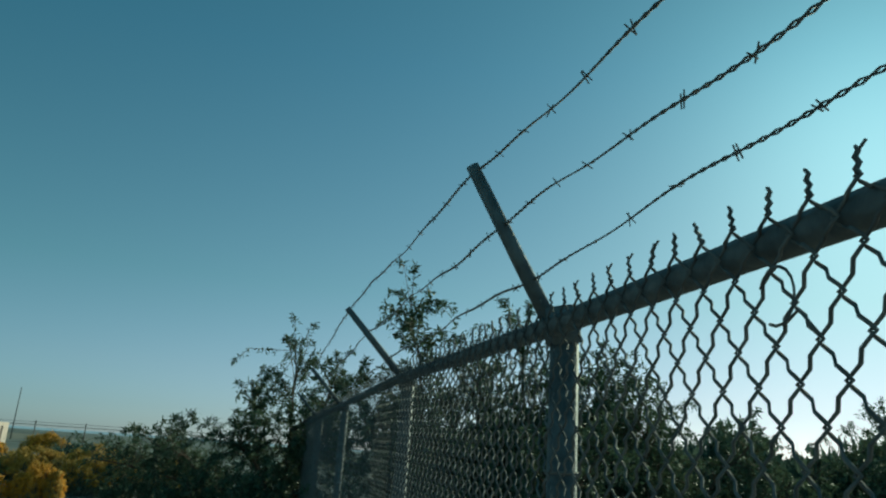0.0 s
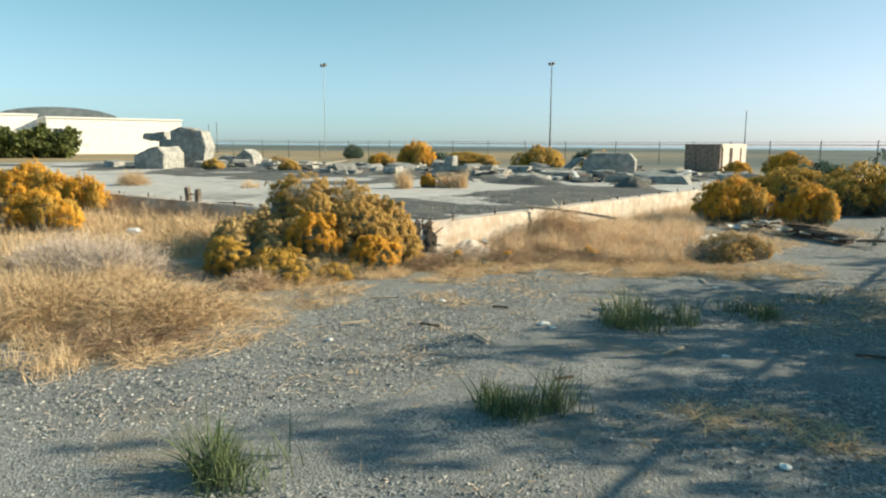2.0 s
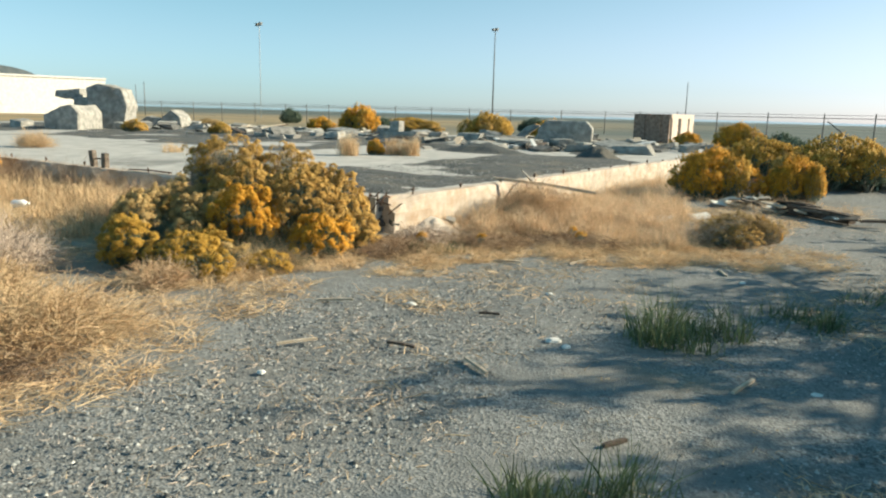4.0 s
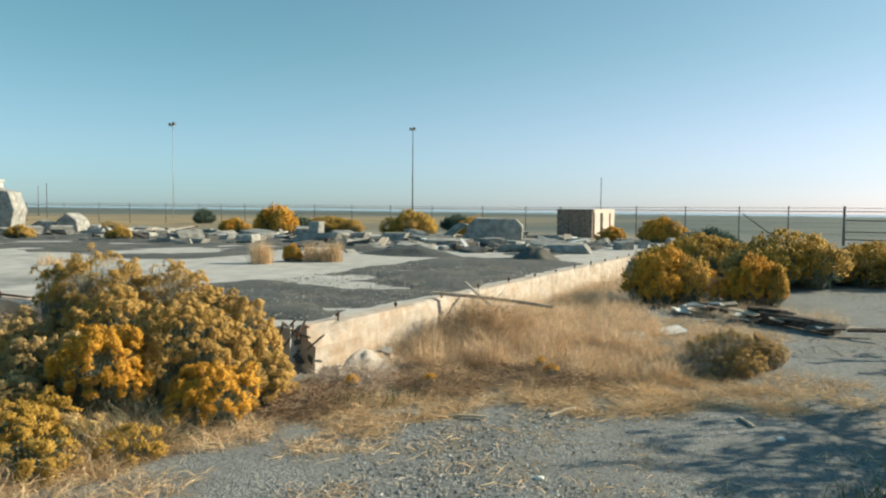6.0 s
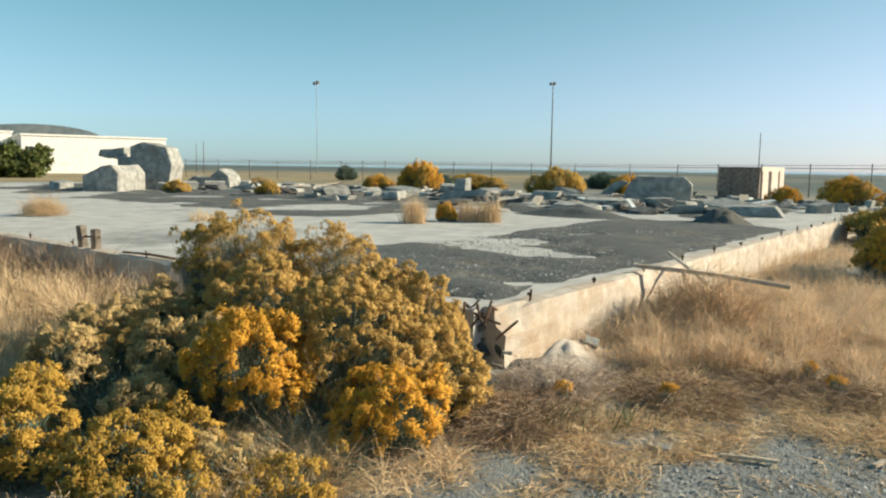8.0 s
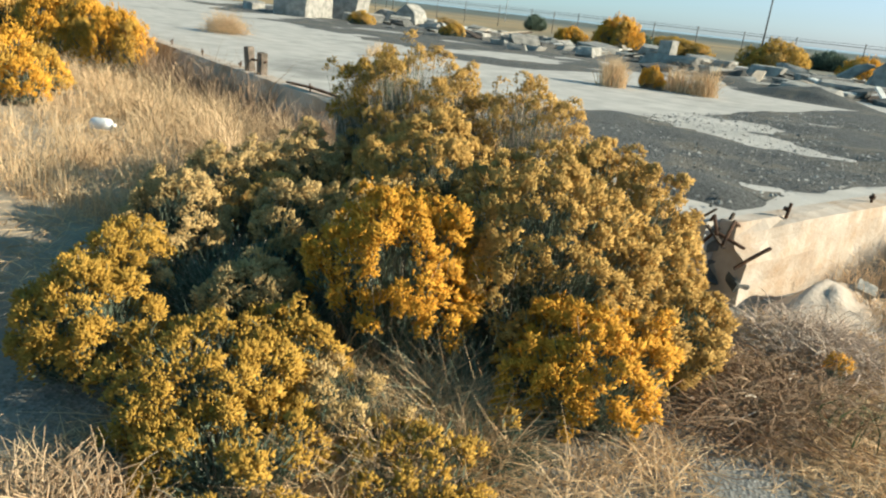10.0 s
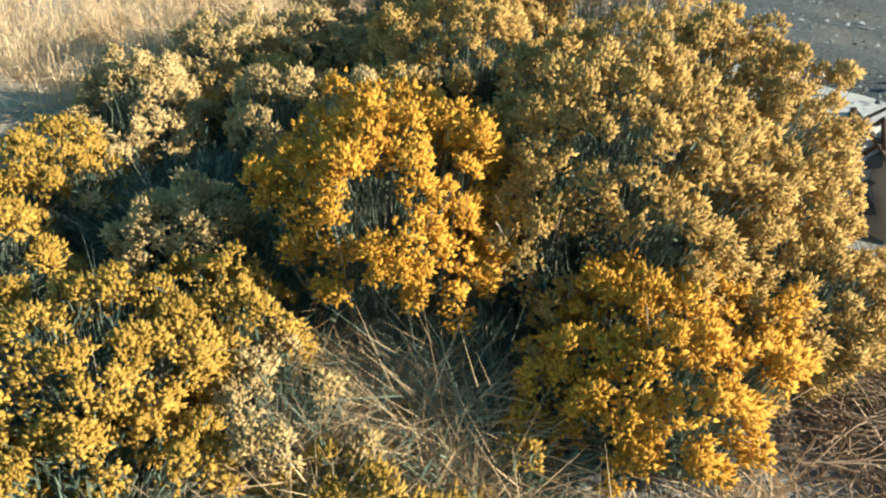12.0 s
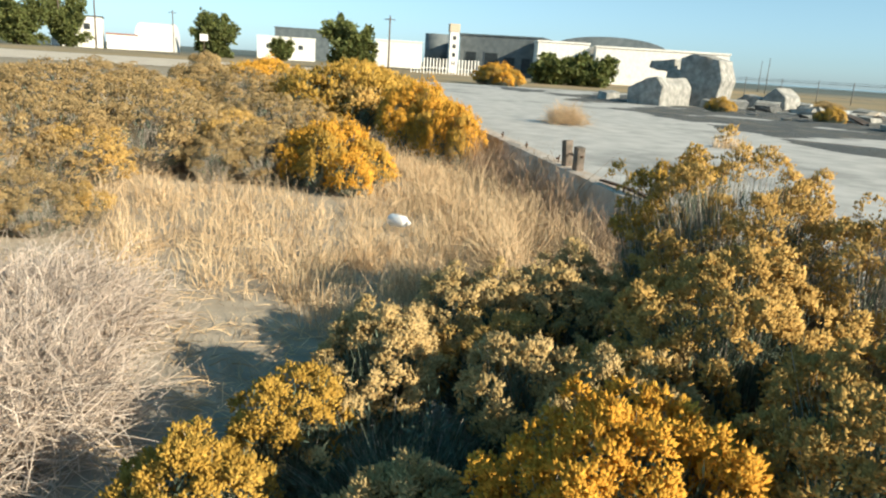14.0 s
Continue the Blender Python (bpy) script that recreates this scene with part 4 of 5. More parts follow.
for proto, x, y, z, sx, sy, sz, turn in (
        (gold, -4.05, 18.2, 0, 0.72, 0.70, 0.88, 140), (gold, -1.6, 31.0, 0, 0.9, 0.8, 0.75, 75), (gold, -10.5, 43.0, 0, 1.5, 1.2, 1.4, 10),
        (gold, -13.4, 44.0, 0, 0.95, 0.9, 0.85, 200), (gold, -20.0, 40.0, 0, 1.5, 1.3, 1.3, 300), (gold, -24.6, 28.9, S, 1.35, 1.2, 1.35, 120),
        (gold, -26.8, 28.6, S, 0.85, 0.8, 0.75, 30), (gold, -14.9, 6.95, 0, 0.85, 0.8, 0.78, 15), (gold, -18.0, 8.6, 0, 0.75, 0.7, 0.95, 265), (gold, -17.1, 8.75, 0, 0.7, 0.6, 0.92, 165),
        (gold, -19.6, 8.6, 0, 1.1, 0.9, 1.15, 45), (gold, -29.5, 5.2, 0, 1.7, 1.3, 1.3, 99), (gold, -64.5, 21.0, 0, 3.2, 2.4, 1.75, 0), (gold, -13.75, 16.9, S, 0.28, 0.3, 0.40, 0),
        (mixed, -5.9, 24.5, 0, 1.0, 0.9, 0.85, 10), (mixed, -1.9, 23.6, 0, 0.8, 0.8, 0.8, 220), (tan, -3.8, 12.15, 0, 0.55, 0.42, 0.44, 80), (gold, -3.55, 12.35, 0, 0.26, 0.22, 0.34, 20), (mixed, -24.5, 40.5, 0, 1.2, 1.1, 1.3, 130),
        (mixed, -22.3, 7.4, 0, 1.3, 1.1, 1.1, 33), (mixed, -26.0, 8.0, 0, 1.2, 1.0, 1.05, 73), (mixed, -33.5, 8.0, 0, 1.5, 1.2, 1.1, 173), (mixed, -33.0, 44.0, 0, 1.9, 1.2, 0.9, 15),
        (mixed, -29.0, 20.0, S, 0.35, 0.35, 0.42, 0), (mixed, -25.5, 21.5, S, 0.3, 0.3, 0.4, 50),
        (tan, -16.5, 4.6, 0, 1.3, 1.2, 1.05, 0), (tan, -19.5, 2.4, 0, 1.8, 1.5, 1.2, 60), (tan, -23.5, 5.2, 0, 1.6, 1.5, 1.15, 200), (tan, -27.0, 1.0, 0, 1.9, 1.6, 1.1, 150),
        (tan, -18.2, 6.1, 0, 1.1, 1.0, 0.9, 250), (olive, -75.5, -3.2, 0, 0.9, 0.9, 1.2, 0), (tan, -36.0, -4.0, 0, 2.2, 2.0, 0.55, 30), (tan, -31.0, -3.0, 0, 2.0, 1.8, 0.6, 130), (tan, -14.8, 3.6, 0, 1.1, 1.0, 0.95, 210), (tan, -15.6, 6.0, 0, 0.8, 0.8, 0.7, 20), (tan, -22.0, 3.4, 0, 1.3, 1.2, 1.0, 310), (tan, -28.0, 6.5, 0, 1.4, 1.3, 0.9, 75), (tan, -44.0, 2.0, 0, 2.0, 2.0, 0.6, 40), (tan, -40.0, -9.0, 0, 2.0, 2.0, 0.5, 140),
        (olive, -36.5, 29.5, S, 0.5, 0.5, 0.45, 90), (tan, -20.0, -1.5, 0, 1.6, 1.5, 0.9, 12), (tan, -12.6, 4.4, 0, 0.5, 0.5, 0.5, 33),
        (green, -33.7, 56.0, 0, 1.0, 0.9, 0.7, 40), (green, -61.0, 59.7, 0, 1.0, 0.9, 1.2, 80), (green, -32.0, 39.0, 0, 1.1, 1.0, 1.0, 150), (green, -6.6, 31.5, 0, 1.0, 0.9, 0.85, 300),
        (green, 7.5, 14.0, 0, 1.8, 1.6, 1.3, 20), (green, 11.0, 13.5, 0, 2.0, 1.6, 1.2, 120), (green, 15.0, 14.5, 0, 2.2, 1.8, 1.3, 220), (green, 5.0, 17.0, 0, 2.0, 1.8, 1.3, 70), (green, 6.2, 11.2, 0, 1.6, 1.4, 1.8, 15), (green, 8.8, 11.4, 0, 1.7, 1.4, 1.8, 95), (green, 11.6, 11.6, 0, 1.9, 1.5, 1.8, 185), (green, 4.4, 12.2, 0, 1.5, 1.3, 1.8, 250)):
    place(proto, x, y, z, sx, sy, sz, turn)

# ---- dry grass and dead weeds ----
def patch(name, label, spots, blade, width, lean, material, category="dry grass", curl=0.6, up=1.0):
    """Spots: x, y, radius x, radius y, count, height factor. Blades root on the ground."""
    s = Soup()
    for x, y, rx, ry, n, h in spots:
        r = np.sqrt(rng.random(n))
        a = rng.uniform(0, 2 * np.pi, n)
        clump = rng.normal(0, 0.06, (max(1, n // 25), 2))[rng.integers(0, max(1, n // 25), n)]
        p = np.stack([x + rx * r * np.cos(a) + clump[:, 0], y + ry * r * np.sin(a) + clump[:, 1], np.zeros(n)], 1)
        p = p[~((p[:, 0] < SLAB_X + 0.02) & (p[:, 1] > SLAB_Y - 0.02))] if name != "slab_grass" else p
        if name == "slab_grass":
            p[:, 2] = SLAB_TOP - 0.01
        tall = np.array([0.45 + 1.1 * max(0.0, 0.5 + noise.noise(Vector((q[0] * 2.9, q[1] * 2.9, 7)))) for q in p])
        keep = rng.random(len(p)) < np.clip((tall - 0.5) * 1.6, 0.06, 1.0)
        blades(s, p[keep], blade * h * tall[keep], width, lean, curl, up)
    tagged(new(name, s.mesh(name, material)), label, category, kind="stuff")


patch("dry_grass", "dense tan dry grass along the foundation wall", [
    (-6.5, 12.0, 0.85, 1.5, 13000, 0.85), (-6.0, 13.6, 1.1, 1.6, 9000, 0.75), (-5.3, 11.8, 1.3, 1.1, 8000, 0.62), (-6.9, 10.9, 0.5, 0.6, 2000, 0.55), (-6.5, 15.5, 1.0, 1.6, 6000, 0.7),
    (-4.6, 13.2, 1.2, 1.2, 4500, 0.6), (-4.0, 16.6, 1.4, 0.7, 2500, 0.5), (-7.0, 18.5, 0.6, 2.5, 4000, 0.8), (-5.6, 20.5, 1.5, 1.5, 3000, 0.7)], 0.38, 0.0045, 0.75, M_STRAW, curl=1.2)
patch("straw_litter", "flattened broken straw littering the gravel edge", [
    (-6.4, 9.4, 0.9, 0.9, 11000, 1), (-5.3, 10.3, 1.4, 0.8, 12000, 1), (-3.9, 10.8, 1.0, 0.6, 4500, 1), (-6.3, 8.2, 0.6, 0.6, 3500, 0.8), (-3.2, 11.4, 0.8, 0.8, 3500, 1), (-5.0, 8.6, 1.6, 0.8, 1600, 0.6),
    (-6.9, 6.0, 0.9, 1.2, 6500, 1.1), (-6.3, 4.4, 0.9, 1.2, 7500, 1.1), (-4.2, 6.3, 2.0, 2.0, 900, 0.5), (-1.6, 9.5, 1.4, 1.5, 2500, 0.7), (-1.5, 5.6, 0.7, 0.3, 1200, 0.7), (-3.3, 5.0, 2.0, 1.5, 500, 0.5), (-5.3, 7.2, 0.5, 0.3, 400, 0.7),
    (-7.4, 6.6, 0.5, 0.6, 3000, 1.0), (-10.8, 6.0, 2.0, 1.4, 5000, 1.0), (-4.5, 14.5, 1.2, 1.2, 3500, 1.0), (-4.6, 11.9, 0.9, 0.9, 6000, 1.0)],
    0.22, 0.005, 1.35, M_STRAW_PALE, "straw", 0.3, 0.3)
patch("dry_grass", "tall golden dry grass in front of the shaded foundation wall", [
    (-11.3, 8.5, 1.8, 0.5, 4500, 1.0), (-14.0, 8.3, 2.2, 0.6, 4500, 0.9), (-12.5, 7.7, 2.2, 0.7, 5000, 0.6), (-11.3, 6.6, 0.7, 0.7, 900, 0.6), (-12.8, 5.9, 1.6, 1.0, 3600, 0.65), (-10.9, 7.3, 1.0, 0.8, 3000, 0.7), (-9.6, 4.4, 1.8, 0.9, 4500, 0.6), (-7.3, 3.4, 1.6, 1.0, 3500, 0.5),
    (-16.5, 7.2, 1.4, 0.9, 4000, 0.9), (-10.5, 3.0, 2.5, 1.2, 5000, 0.8), (-14.0, 3.8, 2.0, 1.5, 4000, 0.8)], 0.38, 0.005, 0.55, M_STRAW_PALE, curl=1.0)
patch("dead_weeds", "brown dead weeds against the shaded foundation wall", [(-10.6, 9.0, 1.4, 0.25, 1500, 1.2), (-13.5, 9.0, 2.6, 0.28, 2400, 1.3), (-16.8, 8.9, 1.2, 0.3, 1000, 1.3)], 0.34, 0.005, 0.35, M_BROWN, "weeds", 0.6)
patch("dry_grass", "tan dry grass tuft at the foot of the fence", [(1.0, 6.3, 0.35, 0.9, 700, 0.7), (0.5, 8.6, 0.5, 0.5, 500, 0.5), (-0.6, 10.6, 1.0, 0.8, 900, 0.45), (2.2, 5.0, 0.8, 2.5, 1200, 0.8), (0.6, 7.6, 0.5, 0.8, 400, 0.6)], 0.40, 0.004, 0.4, M_STRAW)
patch("slab_grass", "pale dry grass tuft growing on the slab", [(-13.85, 16.0, 0.22, 0.2, 900, 0.95), (-13.2, 17.3, 0.45, 0.25, 1500, 1.0), (-17.0, 13.2, 0.3, 0.3, 250, 0.5)], 0.40, 0.008, 0.3, M_STRAW_PALE)
for x, y, rx, ry, n, h in ((-3.2, 7.35, 0.30, 0.22, 520, 1.0), (-3.0, 7.75, 0.22, 0.18, 260, 0.9), (-2.5, 8.5, 0.32, 0.2, 380, 0.75), (-2.88, 4.77, 0.2, 0.14, 420, 0.75), (-2.6, 5.0, 0.14, 0.12, 120, 0.7), (-3.4, 3.15, 0.2, 0.18, 1000, 1.0), (-2.2, 9.6, 0.2, 0.2, 120, 0.6)):
    patch("grass_clump", "low blue-green grass clump in the gravel", [(x, y, rx, ry, n, h)], 0.24, 0.007, 0.45, M_GREEN_TUFT, "grass", 0.3)
patch("weeds", "matted grey-green stems under the flowering bush", [(-7.45, 7.35, 0.35, 0.35, 1400, 1.6), (-7.5, 7.75, 0.3, 0.3, 700, 1.5), (-8.0, 6.9, 0.5, 0.4, 1200, 1.7), (-8.6, 7.0, 0.5, 0.5, 1400, 2.0)], 0.2, 0.004, 1.1, M_STEM, "weeds", 0.3, 0.6)
patch("straw_litter", "dry broken straw under the flowering bush", [(-7.3, 7.25, 0.35, 0.35, 3200, 1.35), (-7.1, 7.0, 0.35, 0.5, 2200, 1.1), (-6.9, 7.7, 0.3, 0.5, 1200, 1.0), (-7.5, 7.1, 0.25, 0.2, 1200, 1.5)], 0.24, 0.004, 1.0, M_STRAW_PALE, "straw", 0.4, 0.5)
patch("straw_litter", "short pale straw chips strewn over the gravel", [(-3.5, 6.0, 3.8, 5.0, 24000, 0.3), (-2.0, 12.0, 2.5, 4.0, 5000, 0.4)], 0.2, 0.0045, 1.5, M_DEAD, "straw", 0.1, 0.15)
patch("weeds", "grey-green weeds among the straw", [(-6.75, 8.8, 0.4, 0.25, 90, 0.7), (-6.3, 9.1, 0.25, 0.2, 80, 0.7)], 0.16, 0.008, 0.6, M_GREEN_TUFT, "weeds")
tumbleweed("tumbleweed", "bleached tangled dead weed beside the flowering bush", (-9.15, 5.45, 0), (0.75, 0.7, 0.42), M_DEAD, 5000, "dead weeds")
tumbleweed("tumbleweed", "bleached tangled dead weed beside straw", (-8.2, 5.0, 0), (0.6, 0.55, 0.3), M_STRAW_PALE, 2600, "dead weeds")
tumbleweed("tumbleweed", "tan tangled dead weed on the gravel edge", (-6.7, 4.6, 0), (0.8, 0.85, 0.34), M_STRAW_PALE, 5000, "dead weeds")
tumbleweed("tumbleweed", "golden-brown tangled dead weed on the gravel edge", (-7.6, 3.9, 0), (0.9, 0.8, 0.4), M_STRAW_PALE, 4500, "dead weeds")
tumbleweed("tumbleweed", "low brown dead weed on the gravel edge", (-6.4, 4.1, 0), (0.8, 0.6, 0.14), M_BROWN, 2200, "dead weeds")
tumbleweed("tumbleweed", "tan tangled dead weed before the flowering bush", (-7.3, 6.1, 0), (0.35, 0.35, 0.22), M_STRAW, 1800, "dead weeds")
tumbleweed("tumbleweed", "brown tangled dead weed against the foundation wall", (-6.75, 12.15, 0), (0.62, 0.75, 0.52), M_STRAW, 7000, "dead weeds")
tumbleweed("tumbleweed", "flattened brown dead weed in the straw", (-6.2, 9.9, 0), (0.7, 0.6, 0.10), M_BROWN, 1500, "dead weeds")
tumbleweed("tumbleweed", "brown tangled stems lying beside the flowering bush", (-6.75, 8.75, 0), (0.42, 0.7, 0.14), M_BROWN, 1600, "dead weeds")
tumbleweed("tumbleweed", "tan tangled stems at the crumbled wall corner", (-6.9, 9.5, 0), (0.5, 0.45, 0.2), M_DEAD, 1500, "dead weeds")
tumbleweed("tumbleweed", "brown flattened weed before the foundation wall", (-5.4, 10.6, 0), (0.8, 0.5, 0.10), M_BROWN, 1400, "dead weeds")
tumbleweed("tumbleweed", "bleached dead weed in sandy ground", (-10.2, 5.3, 0), (0.8, 0.75, 0.4), M_DEAD, 4500, "dead weeds")
tumbleweed("tumbleweed", "bare twiggy dead shrub beside a yellow bush", (-4.05, 11.75, 0), (0.42, 0.34, 0.34), M_TWIG, 420, "dead weeds")
tumbleweed("tumbleweed", "grey dead weed on the slab", (-20.3, 11.6, SLAB_TOP), (0.6, 0.5, 0.4), M_STRAW_PALE, 1500, "dead weeds")

# ---- rubble and scrap ----
def chunk_mesh(seed, material=None):
    """A broken, chipped block of concrete, about one metre across."""
    r = np.random.default_rng(seed)
    bm = bmesh.new()
    bmesh.ops.create_cube(bm, size=1.0)
    bmesh.ops.subdivide_edges(bm, edges=bm.edges[:], cuts=3, use_grid_fill=True)
    off = r.uniform(-9, 9, 3)
    skew = r.uniform(-0.25, 0.25, 4)
    for v in bm.verts:
        c = v.co
        edge = sum(abs(abs(q) - 0.5) < 0.01 for q in c)
        k = noise.noise(Vector((c.x * 1.6 + off[0], c.y * 1.6 + off[1], c.z * 1.6 + off[2])))
        f = noise.noise(Vector((c.x * 5 + off[0], c.y * 5 + off[1], c.z * 5)))
        c *= 1 + 0.10 * k + 0.05 * f - (0.025 + 0.22 * max(0, k - 0.1)) * (edge > 1)
        c.x += skew[0] * c.z + skew[2] * c.y * 0.6
        c.y += skew[1] * c.z
        c.z *= 1 + skew[3] * c.x
    low = min(v.co.z for v in bm.verts)
    bmesh.ops.translate(bm, vec=(0, 0, -low - 0.02), verts=bm.verts)
    return bm_mesh("concrete_chunk", bm, material or M_CONCRETE)


CHUNKS = [chunk_mesh(40 + i) for i in range(9)]
DARK_CHUNKS = [chunk_mesh(60 + i, M_DARK_MASONRY) for i in range(9)]


def chunk(x, y, z, sx, sy, sz, turn, tilt, which, label="broken grey concrete chunk lying on the slab"):
    ob = new("concrete_chunk", CHUNKS[which % 9])
    ob.matrix_basis = pose(x, y, z, tilt, tilt * 0.4, turn) @ Matrix.Diagonal((sx, sy, sz, 1))
    return tagged(ob, label, "concrete chunk", "slab rubble")


def broken_block(label, at, turn, outline, depth, seed, tilt=0.0):
    """A broken concrete mass: its front outline in x and z carried back by depth, edges chipped and faces uneven."""
    bm = bmesh.new()
    front = bm.faces.new([bm.verts.new((x, 0, z)) for x, z in outline])
    back = bmesh.ops.extrude_face_region(bm, geom=[front])
    bmesh.ops.translate(bm, vec=(0, depth, 0), verts=[v for v in back["geom"] if isinstance(v, bmesh.types.BMVert)])
    bmesh.ops.recalc_face_normals(bm, faces=bm.faces)
    bmesh.ops.bevel(bm, geom=bm.edges[:], offset=0.035, segments=1, affect="EDGES", profile=0.5)
    bmesh.ops.triangulate(bm, faces=bm.faces)
    for _ in range(2):
        bmesh.ops.subdivide_edges(bm, edges=[e for e in bm.edges if e.calc_length() > 0.35], cuts=1, use_grid_fill=True)
        bmesh.ops.triangulate(bm, faces=bm.faces)
    bm.normal_update()
    for v in bm.verts:
        q = v.co * 1.7 + Vector((seed, seed * 2, 0))
        v.co += v.normal * (0.04 * noise.noise(q) + 0.03 * noise.noise(q * 3.1) - 0.10 * max(0, noise.noise(q * 0.8 + Vector((5, 0, 0))) - 0.2))
    ob = new("concrete_block", bm_mesh("concrete_block", bm, M_CONCRETE))
    ob.matrix_basis = pose(*at, 0, tilt, turn)
    return tagged(ob, label, "concrete block", "huge concrete blocks")


broken_block("huge low concrete block with a sloping broken top", (-32.6, 18.3, S - 0.03), 34, ((-0.1, 0), (1.3, 0), (1.35, 0.75), (1.05, 1.08), (0.6, 1.0), (-0.12, 0.62)), 2.2, 1)
broken_block("huge tilted concrete block with a sunlit side face", (-33.9, 20.85, S - 0.1), 36, ((0.1, 0), (1.55, 0), (1.7, 1.3), (1.4, 2.05), (0.35, 2.15), (-0.2, 1.9)), 1.3, 2, 5)
broken_block("broken concrete roof slab propped on rubble", (-36.0, 20.5, S + 1.3), 36, ((0, 0.1), (0.5, 0.0), (1.2, 0.05), (1.2, 0.5), (0.5, 0.42), (0.1, 0.4)), 1.0, 3)
broken_block("concrete pier under a broken roof slab", (-35.2, 20.9, S - 0.03), 36, ((0, 0), (0.8, 0), (0.75, 1.42), (0.05, 1.42)), 0.7, 4)
broken_block("pale sunlit broken concrete piece", (-33.9, 24.7, S - 0.03), 30, ((-0.2, 0), (1.0, 0), (0.95, 0.55), (0.5, 0.92), (0.05, 0.6)), 1.3, 5, -4)
broken_block("low broken concrete piece among rubble", (-34.6, 23.9, S - 0.03), 48, ((0, 0), (1.1, 0), (0.95, 0.5), (0.4, 0.62), (0, 0.4)), 0.9, 6)
broken_block("small fallen concrete piece beside larger blocks", (-32.2, 20.9, S - 0.03), 20, ((0, 0), (0.7, 0), (0.6, 0.3), (0.15, 0.38)), 0.6, 7)
broken_block("broken concrete block with two holes standing on the slab", (-14.5, 27.6, S - 0.03), 20, ((0, 0), (2.0, 0), (2.05, 0.7), (1.8, 0.95), (0.3, 0.98), (-0.05, 0.6)), 0.8, 8)
broken_block("leaning broken concrete panel on the slab", (-15.9, 27.6, S - 0.03), 24, ((0, 0), (0.35, 0), (1.3, 0.72), (1.1, 0.8), (0.8, 0.7)), 0.8, 9)
for x, y in ((-33.9, 26.4), (-35.4, 27.2), (-33.0, 22.9), (-32.9, 24.2), (-34.8, 18.4)):
    chunk(x, y, S, 0.9, 0.6, 0.34, x * 31, 6, int(-x), "broken grey concrete chunk beside larger blocks")
chunk(-20.6, 26.6, S, 0.48, 0.35, 0.72, 5, 0, 8, "upright pale sunlit concrete block on the slab")
chunk(-21.7, 27.3, S, 0.9, 0.6, 0.45, 30, 10, 3, "broken concrete piece beside an upright block")
chunk(-7.2, 10.5, 0.0, 0.12, 0.10, 0.2, 30, 28, 4, "small pale broken concrete lump in the straw")
chunk(-22.3, 1.6, -0.05, 0.9, 0.8, 0.7, 30, 0, 2, "pale tan boulder among olive brush")
chunk(-5.9, 8.9, -0.03, 0.10, 0.08, 0.06, 10, 0, 5, "small stone on the gravel")
deb = np.random.default_rng(21)
for i in range(120):
    u = deb.random()
    x = -33 + 24.5 * u
    y = 25.5 + deb.normal(0, 2.6) + 2.0 * abs(u - 0.4)
    sz = deb.uniform(0.18, 0.6) * (1.5 if deb.random() < 0.12 else 1)
    chunk(x, min(32.5, max(20.5, y)), S, sz * deb.uniform(0.9, 2.0), sz, sz * deb.uniform(0.25, 0.6), deb.uniform(0, 360), deb.normal(0, 7), i)
for i in range(130):
    dark = i % 3
    x, y = deb.uniform(-32, -9), 21.5 + deb.gamma(2.0, 2.2)
    k = deb.uniform(0.15, 0.5)
    ob = chunk(x, min(32.5, y), S, k * deb.uniform(1.2, 3.5), k * 1.2, k * deb.uniform(0.2, 0.55), deb.uniform(0, 360), deb.normal(0, 10), i,
               "dark broken masonry lying on the slab" if dark else "broken grey concrete chunk lying on the slab")
    if dark:
        ob.data = DARK_CHUNKS[i % 9]
for i in range(40):
    chunk(deb.uniform(-18, -7.9), deb.uniform(28, 33), S, deb.uniform(0.15, 0.55), deb.uniform(0.15, 0.4), deb.uniform(0.08, 0.26), deb.uniform(0, 360), deb.normal(0, 8), i)
# corner pieces take the dark colour to stand in for the shade there
for i in range(16):
    a = deb.normal(0, 0.25, 2)
    chunk(-7.85 + a[0] * 0.5, 9.72 + a[1] * 0.3, deb.uniform(0.0, 0.36), deb.uniform(0.08, 0.2), deb.uniform(0.06, 0.16), deb.uniform(0.04, 0.1), deb.uniform(0, 360), deb.normal(0, 22), i, "broken concrete coloured dark for the shade at the crumbled slab corner").data = DARK_CHUNKS[i % 9]
chunk(-8.05, 9.85, -0.1, 0.6, 0.5, 0.48, 15, 3, 6, "crumbled corner mass of the foundation")


def plank(label, a, b, w, h, material, roll=0.0, name="wood_plank", category="plank", group="scattered boards"):
    """A board from a to b, with a slight bow and worn ends."""
    a, b = Vector(a), Vector(b)
    n = (b - a).length
    bm = bmesh.new()
    rings = []
    for i in range(7):
        u = i / 6
        bow = 0.012 * n * math.sin(math.pi * u)
        e = 0.93 if i in (0, 6) else 1.0
        rings.append([bm.verts.new((u * n, sy * w / 2 * e, bow + sz * h / 2 * e)) for sy, sz in ((-1, -1), (1, -1), (1, 1), (-1, 1))])
    for i in range(6):
        for j in range(4):
            bm.faces.new((rings[i][j], rings[i][(j + 1) % 4], rings[i + 1][(j + 1) % 4], rings[i + 1][j]))
    bm.faces.new(rings[0][::-1])
    bm.faces.new(rings[-1])
    ob = new(name, bm_mesh(name, bm, material))
    ob.matrix_basis = Matrix.Translation(a) @ (b - a).to_track_quat("X", "Z").to_matrix().to_4x4() @ pose(0, 0, 0, roll)
    return tagged(ob, label, category, group)


